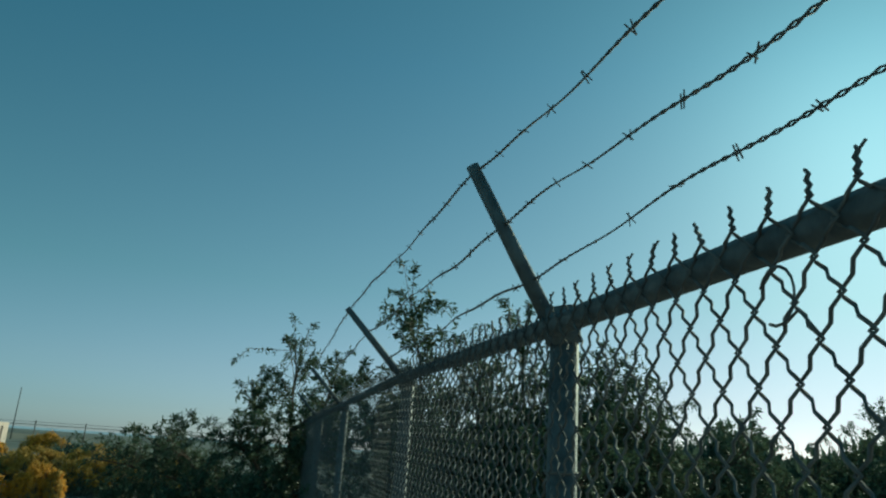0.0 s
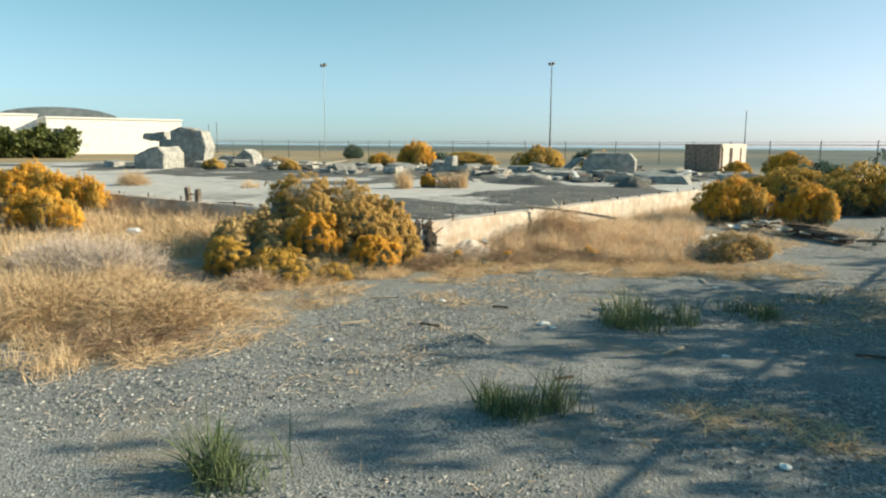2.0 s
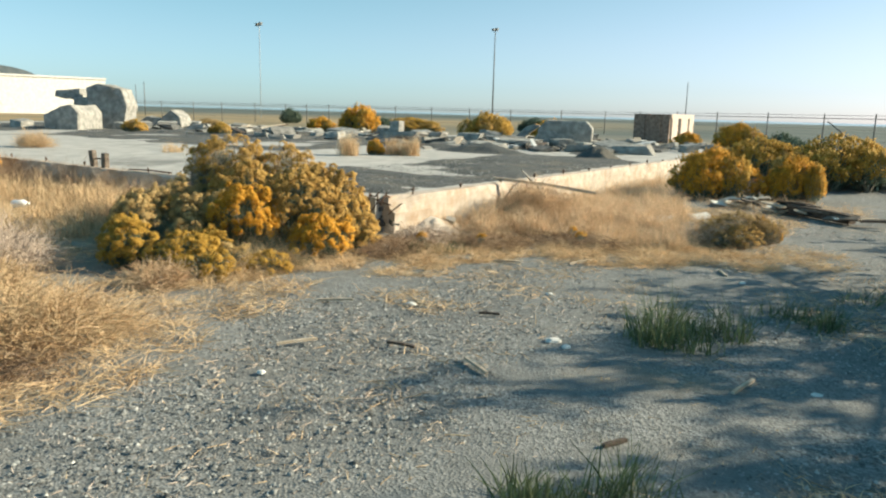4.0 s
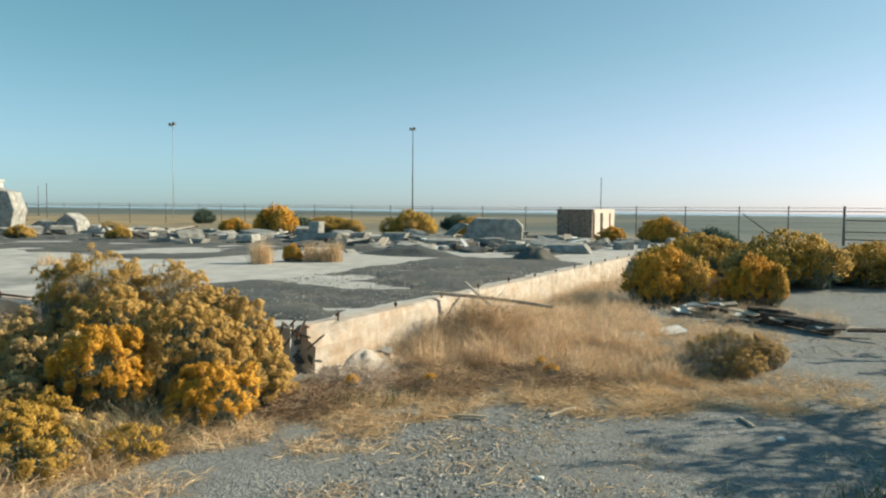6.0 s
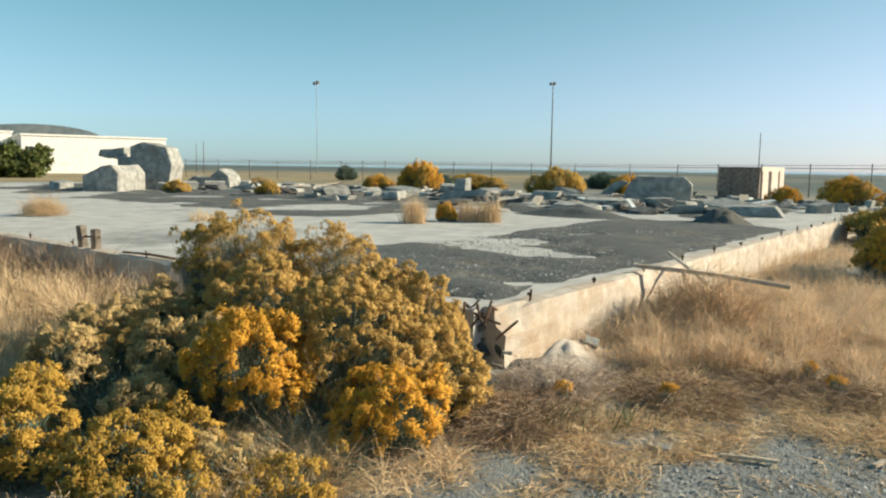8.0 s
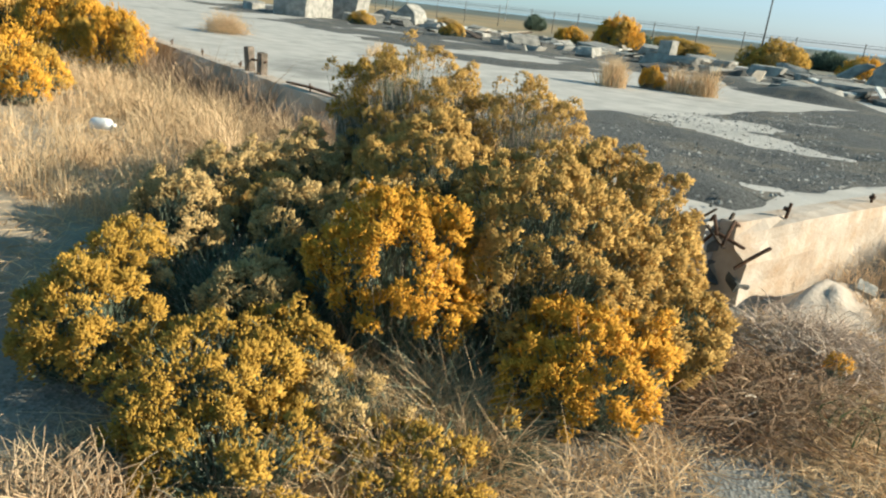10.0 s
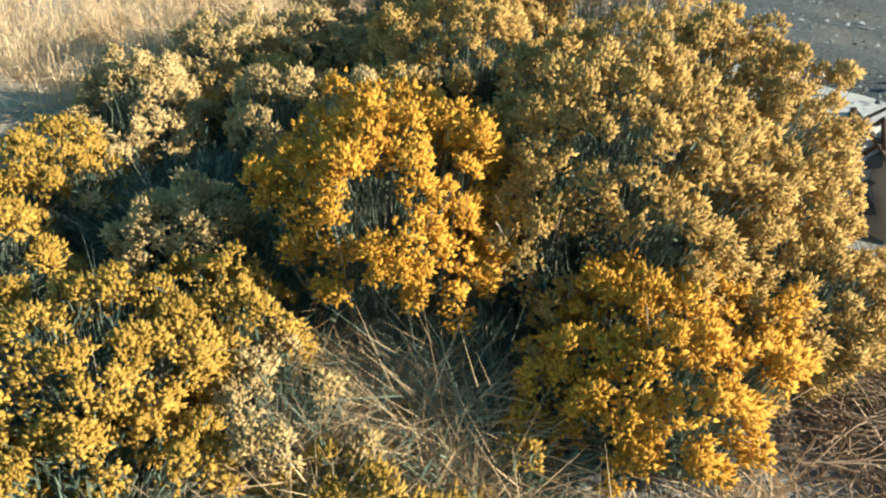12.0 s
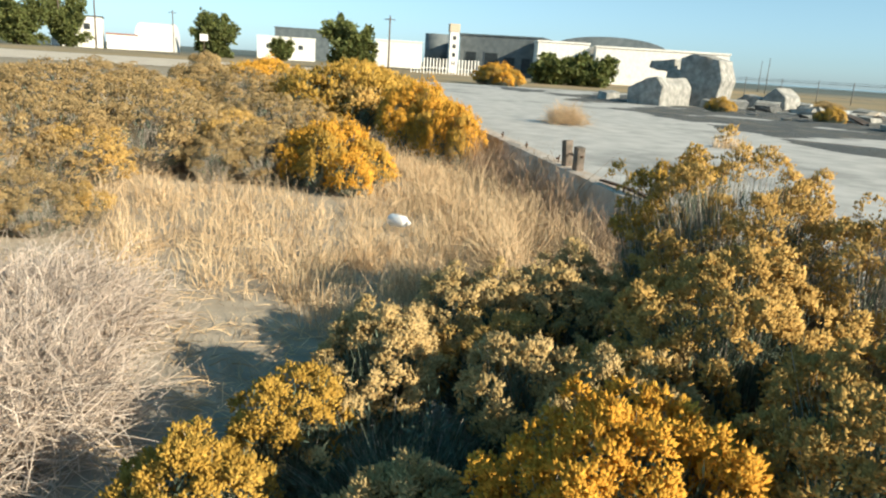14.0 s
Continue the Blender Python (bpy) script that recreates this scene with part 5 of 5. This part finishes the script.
for i in range(7):
    a = deb.uniform(0, 6.28)
    plank("dark broken lath hanging at the crumbled slab corner", (-7.75 + deb.normal(0, 0.16), 9.66 + deb.normal(0, 0.08), 0.5 + deb.uniform(-0.1, 0.04)),
          (-7.72 + 0.26 * math.cos(a), 9.58 + 0.12 * math.sin(a), 0.44 - deb.uniform(0.0, 0.26)), 0.02, 0.014, (M_DARKWOOD, M_RUST)[i % 2], name="lath", category="lath", group="broken laths")
plank("long bleached timber leaning on the foundation wall", (-7.62, 12.40, 0.56), (-6.25, 13.35, 0.36), 0.07, 0.045, M_WOOD)
plank("thin weathered branch leaning over the wall", (-7.62, 13.4, 0.62), (-6.15, 12.05, 0.08), 0.03, 0.028, M_TWIG, name="stick", category="stick")
plank("short weathered stick under the timber", (-7.2, 12.75, 0.50), (-7.0, 12.6, 0.02), 0.03, 0.03, M_TWIG, name="stick", category="stick")
plank("thick charred log lying on the gravel", (-3.95, 16.05, 0.09), (-2.75, 15.3, 0.08), 0.17, 0.15, M_DARKWOOD, name="log", category="log")
scrap = np.random.default_rng(33)
for i in range(30):
    u = scrap.random()
    x, y = -4.95 + 2.2 * u + scrap.normal(0, 0.12), 16.7 - 1.4 * u + scrap.normal(0, 0.14)
    a, n = scrap.normal(-0.5, 0.7), scrap.uniform(0.2, 0.6)
    z = 0.04 + 0.16 * scrap.random() * (1 - abs(u - 0.45))
    kind = (M_DARKWOOD, M_WOOD, M_DARKWOOD, M_WHITE, M_GREYWOOD)[i % 5]
    plank({M_WHITE: "white painted board on a scrap pile", M_WOOD: "bleached plank on a scrap pile"}.get(kind, "dark weathered plank on a scrap pile"),
          (x, y, z), (x + n * math.cos(a), y + n * math.sin(a), z + scrap.uniform(-0.03, 0.1)), scrap.uniform(0.06, 0.22), 0.028, kind, scrap.normal(0, 12))
for x, y, sx, sy, turn in ((-5.2, 13.2, 0.5, 0.35, 10), (-4.77, 14.05, 0.36, 0.3, 40), (-4.85, 16.75, 0.5, 0.4, 70), (-5.0, 16.2, 0.3, 0.24, 120)):
    ob = new("panel_scrap", bm_mesh("panel_scrap", box_bm(sx, sy, 0.012, 0.003), M_WHITE))
    ob.matrix_basis = pose(x, y, 0.06, 8, -6, turn)
    tagged(ob, "white scrap of flat panel lying in straw", "panel scrap", "panel scraps")
for i in range(34):
    x, y, a = deb.uniform(-32, -10), deb.uniform(22, 31), deb.uniform(0, math.pi)
    n = deb.uniform(0.5, 1.9)
    z = S + 0.05
    plank("weathered board among slab rubble", (x, y, z), (x + n * math.cos(a), y + n * math.sin(a), z + deb.uniform(0, 0.3)), deb.uniform(0.1, 0.35), 0.04, (M_WOOD, M_WHITE, M_DARKWOOD)[i % 3])

for x, y, n, turn, mat in ((-4.64, 7.13, 0.16, 20, M_DARKWOOD), (-4.75, 6.1, 0.22, 5, M_DARKWOOD), (-2.95, 5.5, 0.14, 60, M_DARKWOOD), (-2.6, 6.6, 0.3, 80, M_WOOD), (-3.9, 6.0, 0.28, 150, M_WOOD),
                           (-5.3, 5.6, 0.28, 60, M_WOOD), (-5.9, 6.6, 0.3, 40, M_WOOD), (-4.9, 9.4, 0.35, 70, M_WOOD), (-3.4, 9.9, 0.25, 120, M_WOOD), (-5.6, 9.0, 0.3, 20, M_WOOD), (-1.4, 7.6, 0.3, 10, M_DARKWOOD), (-0.9, 6.2, 0.25, 100, M_DARKWOOD)):
    t = radians(turn)
    plank("broken twig lying on the gravel", (x, y, 0.02), (x + n * math.cos(t), y + n * math.sin(t), 0.025), 0.022, 0.018, mat, name="stick", category="stick", group="sticks")
for i, (x, y, k) in enumerate(((-5.24, 7.03, 0.035), (-3.87, 6.86, 0.045), (-3.74, 6.80, 0.03), (-1.3, 5.05, 0.028), (-4.5, 8.1, 0.025), (-2.2, 6.9, 0.03), (-3.2, 9.7, 0.035), (-5.0, 5.2, 0.025))):
    bm = bmesh.new()
    bmesh.ops.create_icosphere(bm, subdivisions=2, radius=k)
    for v in bm.verts:
        v.co *= 1 + 0.35 * noise.noise(v.co * (2.5 / k) + Vector((i, 0, 0)))
        v.co.z = v.co.z * 0.5 + k * 0.3
        v.co.x *= 1.3
    ob = new("paper_scrap", bm_mesh("paper_scrap", bm, M_WHITE))
    ob.matrix_basis = pose(x, y, 0, 0, 0, i * 47)
    tagged(ob, "small crumpled white scrap of litter on the gravel", "litter", "litter scraps")
for x, y in ((-5.53, 10.89), (-5.30, 10.62), (-6.15, 9.65), (-6.7, 9.2)):
    brush("flower_sprig", "small yellow-flowered sprig in dry straw", [(0, 0, 0.13, 0.045, 0.04, 0.03, "bright", 0.6)], (x, y, 0), spacing=0.03, heads_each=4, floret=(0.011, 0.006), florets=5, leaves=4, stems_each=1, category="sprig", group="flower sprigs")

# bolts and stubs on the foundation walls
def bolt(x, y, h):
    s = Soup()
    tube(s, [(0, 0, -0.05), (rng.normal(0, 0.01), rng.normal(0, 0.01), h)], 0.010, 6)
    ob = thing("anchor_bolt", "rusty anchor bolt standing out of the foundation wall", "bolt", "anchor bolts", (x, y, SLAB_TOP))
    part("shank", s.mesh("shank", M_RUST), ob)
    s = Soup()
    tube(s, [(0, 0, h * 0.45), (0, 0, h * 0.45 + 0.022)], 0.022, 6)
    part("nut", s.mesh("nut", M_RUST), ob)


for i in range(17):
    bolt(SLAB_X - 0.09, 10.2 + 1.2 * i, (0.10, 0.07, 0.05, 0.09)[i % 4])
for x in (-11.6, -12.4, -14.3, -15.6, -16.9):
    bolt(x, SLAB_Y + 0.1, 0.09)
pair = thing("post_stub", "pair of grey-brown timber stubs bolted to the foundation wall", "post stub", at=(-13.85, SLAB_Y + 0.12, SLAB_TOP))
for x, h, lean in ((-0.17, 0.30, -3), (0.17, 0.27, 5)):
    stub = part("stub", bm_mesh("stub", box_bm(0.10, 0.09, h, 0.012), M_GREYWOOD), pair)
    stub.matrix_basis = pose(x, 0, -0.01, 3, lean, 10)
s = Soup()
tube(s, [(-0.24, 0.0, 0.14), (0.25, 0.01, 0.16)], 0.014, 6)
part("bolt", s.mesh("bolt", M_RUST), pair, "rusty through bolt")
plank("rusty strip lying along the wall top", (-12.9, SLAB_Y + 0.08, SLAB_TOP + 0.03), (-11.9, SLAB_Y + 0.16, SLAB_TOP + 0.03), 0.05, 0.02, M_RUST, name="metal_strip", category="metal strip")
for k in range(9):
    s = Soup()
    a = np.array([-7.62 - 0.09 * k, 9.75 - 0.02 * k, 0.46 - 0.02 * (k % 3)])
    d = np.array([rng.uniform(-0.2, 0.25), rng.uniform(-0.35, -0.1), rng.uniform(-0.4, 0.05)])
    tube(s, [a, a + d * 0.5 + np.array([0, 0, 0.08]), a + d], 0.011, 6)
    tagged(new("rebar", s.mesh("rebar", M_RUST)), "bent rusty reinforcing bar at the broken slab corner", "rebar", "rebars")
ob = thing("plastic_bottle", "crumpled white plastic bottle lying in dry grass", "bottle", at=(-12.5, 7.45, 0.14), turn=35)
s = Soup()
tube(s, [(-0.12, 0, 0), (-0.10, 0, 0), (0.06, 0, 0.01), (0.10, 0, 0.01)], [0.045, 0.055, 0.052, 0.02], 12)
part("body", s.mesh("body", M_PLASTIC), ob)
s = Soup()
tube(s, [(0.10, 0, 0.01), (0.13, 0, 0.01)], 0.018, 10)
part("cap", s.mesh("cap", M_PLASTIC), ob)

# ---- small ruined block building ----
def block_shed():
    ob = thing("block_shed", "small roofless ruined block building with its sunlit side coloured paler", "shed", at=(-17.0, 51.0, 0.05))
    # front in the shade colour, side wall and lintel in the sun colour
    part("wall", bm_mesh("wall", box_bm(2.3, 0.2, 1.78, 0.01, (0.0, -2.5, 0)), M_SHED_SHADE), ob, "front wall coloured darker brown for its shade")
    for y, n in ((-1.7, 1.2), (0.35, 1.5), (2.0, 1.0)):
        part("wall", bm_mesh("wall", box_bm(0.2, n, 1.78, 0.01, (1.15, y, 0)), M_SHED_SUN), ob, "side wall coloured paler for the sun on it")
    part("lintel", bm_mesh("lintel", box_bm(0.19, 5.0, 0.25, 0.01, (1.15, 0, 1.54)), M_SHED_SUN), ob)
    part("wall", bm_mesh("wall", box_bm(0.2, 5.0, 1.6, 0.01, (-1.05, 0, 0)), M_SHED_SHADE), ob)
    part("wall", bm_mesh("wall", box_bm(2.3, 0.2, 1.2, 0.01, (0.0, 2.6, 0)), M_SHED_SHADE), ob)
    for x in (-0.55, 0.5):
        part("pilaster", bm_mesh("pilaster", box_bm(0.25, 0.1, 1.76, 0.01, (x, -2.63, 0)), M_SHED_SHADE), ob)


block_shed()

# ---- perimeter fence in the distance ----
def perimeter():
    ob = thing("perimeter_fence", "distant wire fence with steel posts round the lot", "fence")
    line = [(22.0, 44.0), (17.5, 44.8), (13.0, 45.5), (8.5, 46.1), (4.0, 46.7), (-2.0, 47.2), (-4.7, 48.5), (-7.5, 51.0), (-10.9, 52.6), (-14.6, 55.0), (-18.4, 58.5), (-22.5, 62.0), (-27.3, 66.4), (-31.5, 66.0), (-36.8, 65.7), (-40.3, 63.7),
            (-43.4, 61.6), (-46.3, 59.5), (-50.5, 59.2), (-54.6, 58.9), (-58.0, 59.1), (-61.4, 59.3), (-64.3, 57.5), (-68.0, 56.0), (-71.6, 55.0), (-76.0, 54.0), (-81.0, 53.0), (-86.0, 52.0)]
    for i, (x, y) in enumerate(line):
        s = Soup()
        tube(s, [(x, y, -0.2), (x, y, 2.1)], 0.07 if i == 5 else 0.04, 6)
        part("post", s.mesh("post", M_WIRE), ob)
    for z, r in ((1.82, 0.022), (2.0, 0.012), (1.2, 0.006), (0.6, 0.006)):
        s = Soup()
        tube(s, [(x, y, z) for x, y in line], r, 4)
        part("rail", s.mesh("rail", M_WIRE), ob)
    for z in (1.35, 0.75, 0.35):
        s = Soup()
        tube(s, [(x, y, z) for x, y in line[:6]], 0.03, 4)
        part("rail", s.mesh("rail", M_WIRE), ob)
    s = Soup()
    tube(s, [(-7.3, 51.0, 1.65), (-5.5, 49.2, 0.4)], 0.04, 6)
    part("brace", s.mesh("brace", M_WIRE), ob)


perimeter()


def light_mast(x, y, h, heads, metal=None, girth=0.0):
    ob = thing("light_mast", "tall slim steel mast with paired floodlights", "light mast", "light masts", (x, y, 0))
    s = Soup()
    tube(s, [(0, 0, -0.3), (0, 0, h)], [girth, girth] if girth else [0.15, 0.08] if h > 15 else [0.07, 0.05], 8)
    part("pole", s.mesh("pole", metal or M_STEEL), ob)
    if heads:
        s = Soup()
        tube(s, [(-heads, 0.4 * heads, h - 0.1), (heads, -0.4 * heads, h - 0.1)], 0.06, 6)
        part("crossbar", s.mesh("crossbar", M_STEEL), ob)
        for k in (-1, 1):
            bm = box_bm(0.5, 0.4, 0.45, 0.05, (k * heads * 0.8, -0.4 * heads * k * 0.8 - 0.1, h - 0.15))
            part("floodlight", bm_mesh("floodlight", bm, M_STEEL), ob)


light_mast(-68.7, 116.6, 16.1, 0.55)
# this pole is paler and thinner so it fades as in haze
light_mast(-92.9, 84.0, 14.5, 0.85, M_HAZED_STEEL, 0.055)
light_mast(-103.5, 70.2, 5.0, 0)
light_mast(-29.8, 100.7, 6.3, 0)
light_mast(-124.2, 82.3, 5.2, 0)
for x, y, h in ((-125.9, 17.8, 8.2), (-151.0, -33.1, 11.0), (-160.0, -42.0, 12.0), (-180.0, -25.0, 9.0)):
    ob = thing("utility_pole", "thin distant wooden utility pole", "utility pole", "utility poles", (x, y, 0))
    s = Soup()
    tube(s, [(0, 0, -0.3), (0, 0, h)], [0.16, 0.11], 6)
    part("pole", s.mesh("pole", M_BARK), ob)
    s = Soup()
    tube(s, [(0, -0.9, h - 0.6), (0, 0.9, h - 0.6)], 0.07, 4)
    part("crossarm", s.mesh("crossarm", M_BARK), ob)

# ---- distant buildings ----
def facing(name, label, a, b, depth, h, material, roof=None, windows=(), z=0.0, category="building"):
    """A long building whose front runs from a to b; windows: u, sill, width, height."""
    a, b = Vector(a), Vector(b)
    n = (b - a).length
    ob = thing(name, label, category, at=(a.x, a.y, z), turn=math.degrees(math.atan2(b.y - a.y, b.x - a.x)))
    part("wall", bm_mesh("wall", box_bm(n, depth, h, 0.03, (n / 2, depth / 2, 0)), material), ob)
    part("roof", bm_mesh("roof", box_bm(n + 0.3, depth + 0.3, 0.25, 0.03, (n / 2, depth / 2, h)), roof or material), ob)
    for u, sill, w, hh in windows:
        win = part("window", bm_mesh("window", box_bm(w, 0.12, hh, 0.01, (u * n, -0.02, sill)), M_GREYWALL), ob)
        part("pane", bm_mesh("pane", box_bm(w * 0.86, 0.06, hh * 0.86, 0.0, (u * n, -0.085, sill + hh * 0.07)), M_DARK), win)
    return ob


def vault(name, label, a, b, depth, base, rise, material, wall=None):
    """A building with a round roof, its long side from a to b."""
    a, b = Vector(a), Vector(b)
    n = (b - a).length
    ob = thing(name, label, "building", at=(a.x, a.y, 0), turn=math.degrees(math.atan2(b.y - a.y, b.x - a.x)))
    if base:
        part("wall", bm_mesh("wall", box_bm(n, depth, base, 0.02, (n / 2, depth / 2, 0)), wall or material), ob)
    bm = bmesh.new()
    rings = []
    for x in (0, n):
        rings.append([bm.verts.new((n / 2 + (x - n / 2) * 1.0, depth / 2 - depth / 2 * math.cos(math.pi * k / 14), base + 0.01 + rise * math.sin(math.pi * k / 14))) for k in range(15)])
    for k in range(14):
        bm.faces.new((rings[0][k], rings[0][k + 1], rings[1][k + 1], rings[1][k]))
    bm.faces.new(rings[0])
    bm.faces.new(rings[1])
    bmesh.ops.recalc_face_normals(bm, faces=bm.faces)
    part("roof", bm_mesh("roof", bm, material), ob)
    return ob


facing("warehouse", "long low white warehouse wall with a small grid of panes", (-107.1, 45.4), (-102.3, 63.2), 26, 4.95, M_WHITE, M_WHITE, [(0.06 + 0.035 * k, 2.2 + 0.75 * r, 0.5, 0.6) for k in range(4) for r in range(2)])
facing("warehouse", "white end of a low warehouse", (-111.0, 38.0), (-109.4, 45.2), 8, 5.3, M_WHITE, M_WHITE)
vault("hangar", "dark arched hangar roof behind a white warehouse", (-115.5, 60.5), (-150.0, 69.0), 18, 5.0, 2.0, M_ROOF, M_GREYWALL)
# the bays are flat dark panes, their shade put into the colour
facing("warehouse", "dark grey warehouse with shaded bays", (-124.5, 29.0), (-118.6, 41.0), 14, 6.0, M_GREYWALL, M_ROOF, [(0.15, 0.5, 2.0, 3.2), (0.4, 0.5, 2.4, 3.2), (0.62, 0.5, 2.0, 2.6), (0.82, 0.5, 1.6, 2.6)])
s = Soup()
tube(s, [(0, 0, 0), (0, 0, 6.1)], 2.1, 20)
silo = thing("silo", "dark grey round storage tank", "silo", at=(-131.5, 26.5, 0))
part("body", s.mesh("body", M_GREYWALL), silo)
tower = thing("tower", "slim white tower with a tan top", "tower", at=(-123.5, 27.8, 0))
part("shaft", bm_mesh("shaft", box_bm(1.4, 1.4, 6.3, 0.04), M_WHITE), tower)
part("top", bm_mesh("top", box_bm(1.6, 1.6, 1.2, 0.04, (0, 0, 6.32)), M_WOOD), tower, "tan tower top")
for k in range(4):
    part("window", bm_mesh("window", box_bm(0.06, 0.5, 0.6, 0.0, (0.72, 0, 1.2 + 1.3 * k)), M_DARK), tower)
fence = thing("picket_fence", "distant white picket fence", "fence", at=(-105.5, 19.0, 0))
for k in range(22):
    part("picket", bm_mesh("picket", box_bm(0.1, 0.16, 2.0, 0.02, (0.08 * k, 0.42 * k, 0)), M_WHITE), fence)
part("rail", bm_mesh("rail", box_bm(0.08, 9.4, 0.12, 0.01, (0.84, 4.5, 0.7)), M_WHITE), fence)
vault("quonset_hut", "white round-topped hut far across the road", (-188.0, -25.0), (-188.0, -32.2), 12, 2.0, 4.0, M_WHITE)
facing("house", "white house far across the road", (-166.0, -45.5), (-168.0, -36.5), 9, 6.0, M_WHITE, M_ROOF, [(0.3, 3.5, 1.2, 1.2), (0.7, 3.5, 1.2, 1.2)])
facing("house", "low house with a red roof far off", (-169.0, -36.0), (-170.0, -30.5), 6, 2.9, M_WHITE, M_RED)
facing("building", "low white building far across the road", (-165.0, -5.8), (-165.5, 6.0), 10, 4.4, M_WHITE, M_WHITE, [(0.2, 2.2, 1.0, 0.9), (0.5, 2.2, 1.0, 0.9), (0.75, 2.2, 1.0, 0.9)])
facing("building", "grey-roofed shed behind a low white building", (-205.0, -4.5), (-205.0, 9.5), 12, 7.6, M_ROOF, M_ROOF)
facing("building", "low white building beside a tree", (-155.0, 17.8), (-154.0, 27.0), 12, 5.0, M_WHITE, M_WHITE)
sign = thing("road_sign", "small white sign board on a post", "sign", at=(-95.4, -6.2, 0))
part("board", bm_mesh("board", box_bm(0.06, 0.9, 0.75, 0.01, (0, 0, 2.2)), M_WHITE), sign)
part("post", bm_mesh("post", box_bm(0.08, 0.08, 2.3, 0.01, (-0.08, 0, 0)), M_BARK), sign)
for x, y, reach, h, n in ((-134.0, -10.2, 3.6, 6.6, 12), (-95.5, 10.5, 3.0, 5.6, 11), (-148.0, -45.0, 4.5, 9.0, 10), (-160.0, -41.0, 4.5, 9.5, 10), (-81.5, 31.0, 2.4, 2.6, 10), (-80.5, 34.6, 2.6, 3.2, 10), (-180.0, -18.0, 3.0, 5.0, 9), (-150.0, 0.0, 2.0, 4.0, 8)):
    tree("tree", "rounded dark green tree far across the lot", (x, y, 0), fan(n + 8, reach, h, int(x * -7 + h), 0.12), leaf=(0.5, 0.3), per_twig=12, trunk_r=0.2, droop=0.2, group="distant trees", material=M_FAR_LEAF)
# the pale road beyond the brush
bm = bmesh.new()
for x, y in ((-95, -60), (-56, -60), (-62, -2), (-86, 12), (-92, 12)):
    bm.verts.new((x, y, 0.03))
bm.faces.new(bm.verts)
tagged(new("road", bm_mesh("road", bm, M_ROAD)), "pale dusty road crossing beyond the brush", "road", kind="structure")

# ---- loose stones over the gravel, last ----
def stones(name, label, x0, x1, y0, y1, n, lo, hi, z=0.0, material=None):
    s = Soup()
    p = np.stack([rng.uniform(x0, x1, n), rng.uniform(y0, y1, n), np.full(n, z)], 1)
    keep = ~((p[:, 0] < SLAB_X + 0.05) & (p[:, 1] > SLAB_Y - 0.05)) if z == 0 else np.ones(n, bool)
    p = p[keep]
    n = len(p)
    r = (lo + (hi - lo) * rng.random(n) ** 3)[:, None, None]
    o = np.array([(1, 0, 0), (0, 1, 0), (-1, 0, 0), (0, -1, 0), (0, 0, 0.75)], dtype=float)
    v = p[:, None] + o[None] * r * rng.uniform(0.5, 1.3, (n, 5, 1)) + rng.normal(0, 0.18, (n, 5, 3)) * r
    f = np.array([(0, 1, 4), (1, 2, 4), (2, 3, 4), (3, 0, 4)])
    k = (np.arange(n) * 5)[:, None, None]
    s.add(v.reshape(-1, 3), (k + f[None]).reshape(-1, 3))
    tagged(new(name, s.mesh(name, material or M_STONE)), label, "gravel", kind="stuff")


stones("gravel", "loose grey gravel stones strewn over the yard", -7.3, 0.8, 1.6, 11.0, 90000, 0.003, 0.018)
stones("gravel", "loose grey gravel stones farther along the yard", -5.0, 2.0, 9.0, 22.0, 14000, 0.005, 0.02)
stones("gravel", "loose stones on the slab gravel", -11.0, -7.8, 9.8, 18.0, 5000, 0.006, 0.025, SLAB_TOP + 0.03)
stones("gravel", "pale stone chips scattered among the grey gravel", -7.0, 0.8, 1.6, 11.0, 26000, 0.003, 0.014, 0.0, M_PALE_STONE)
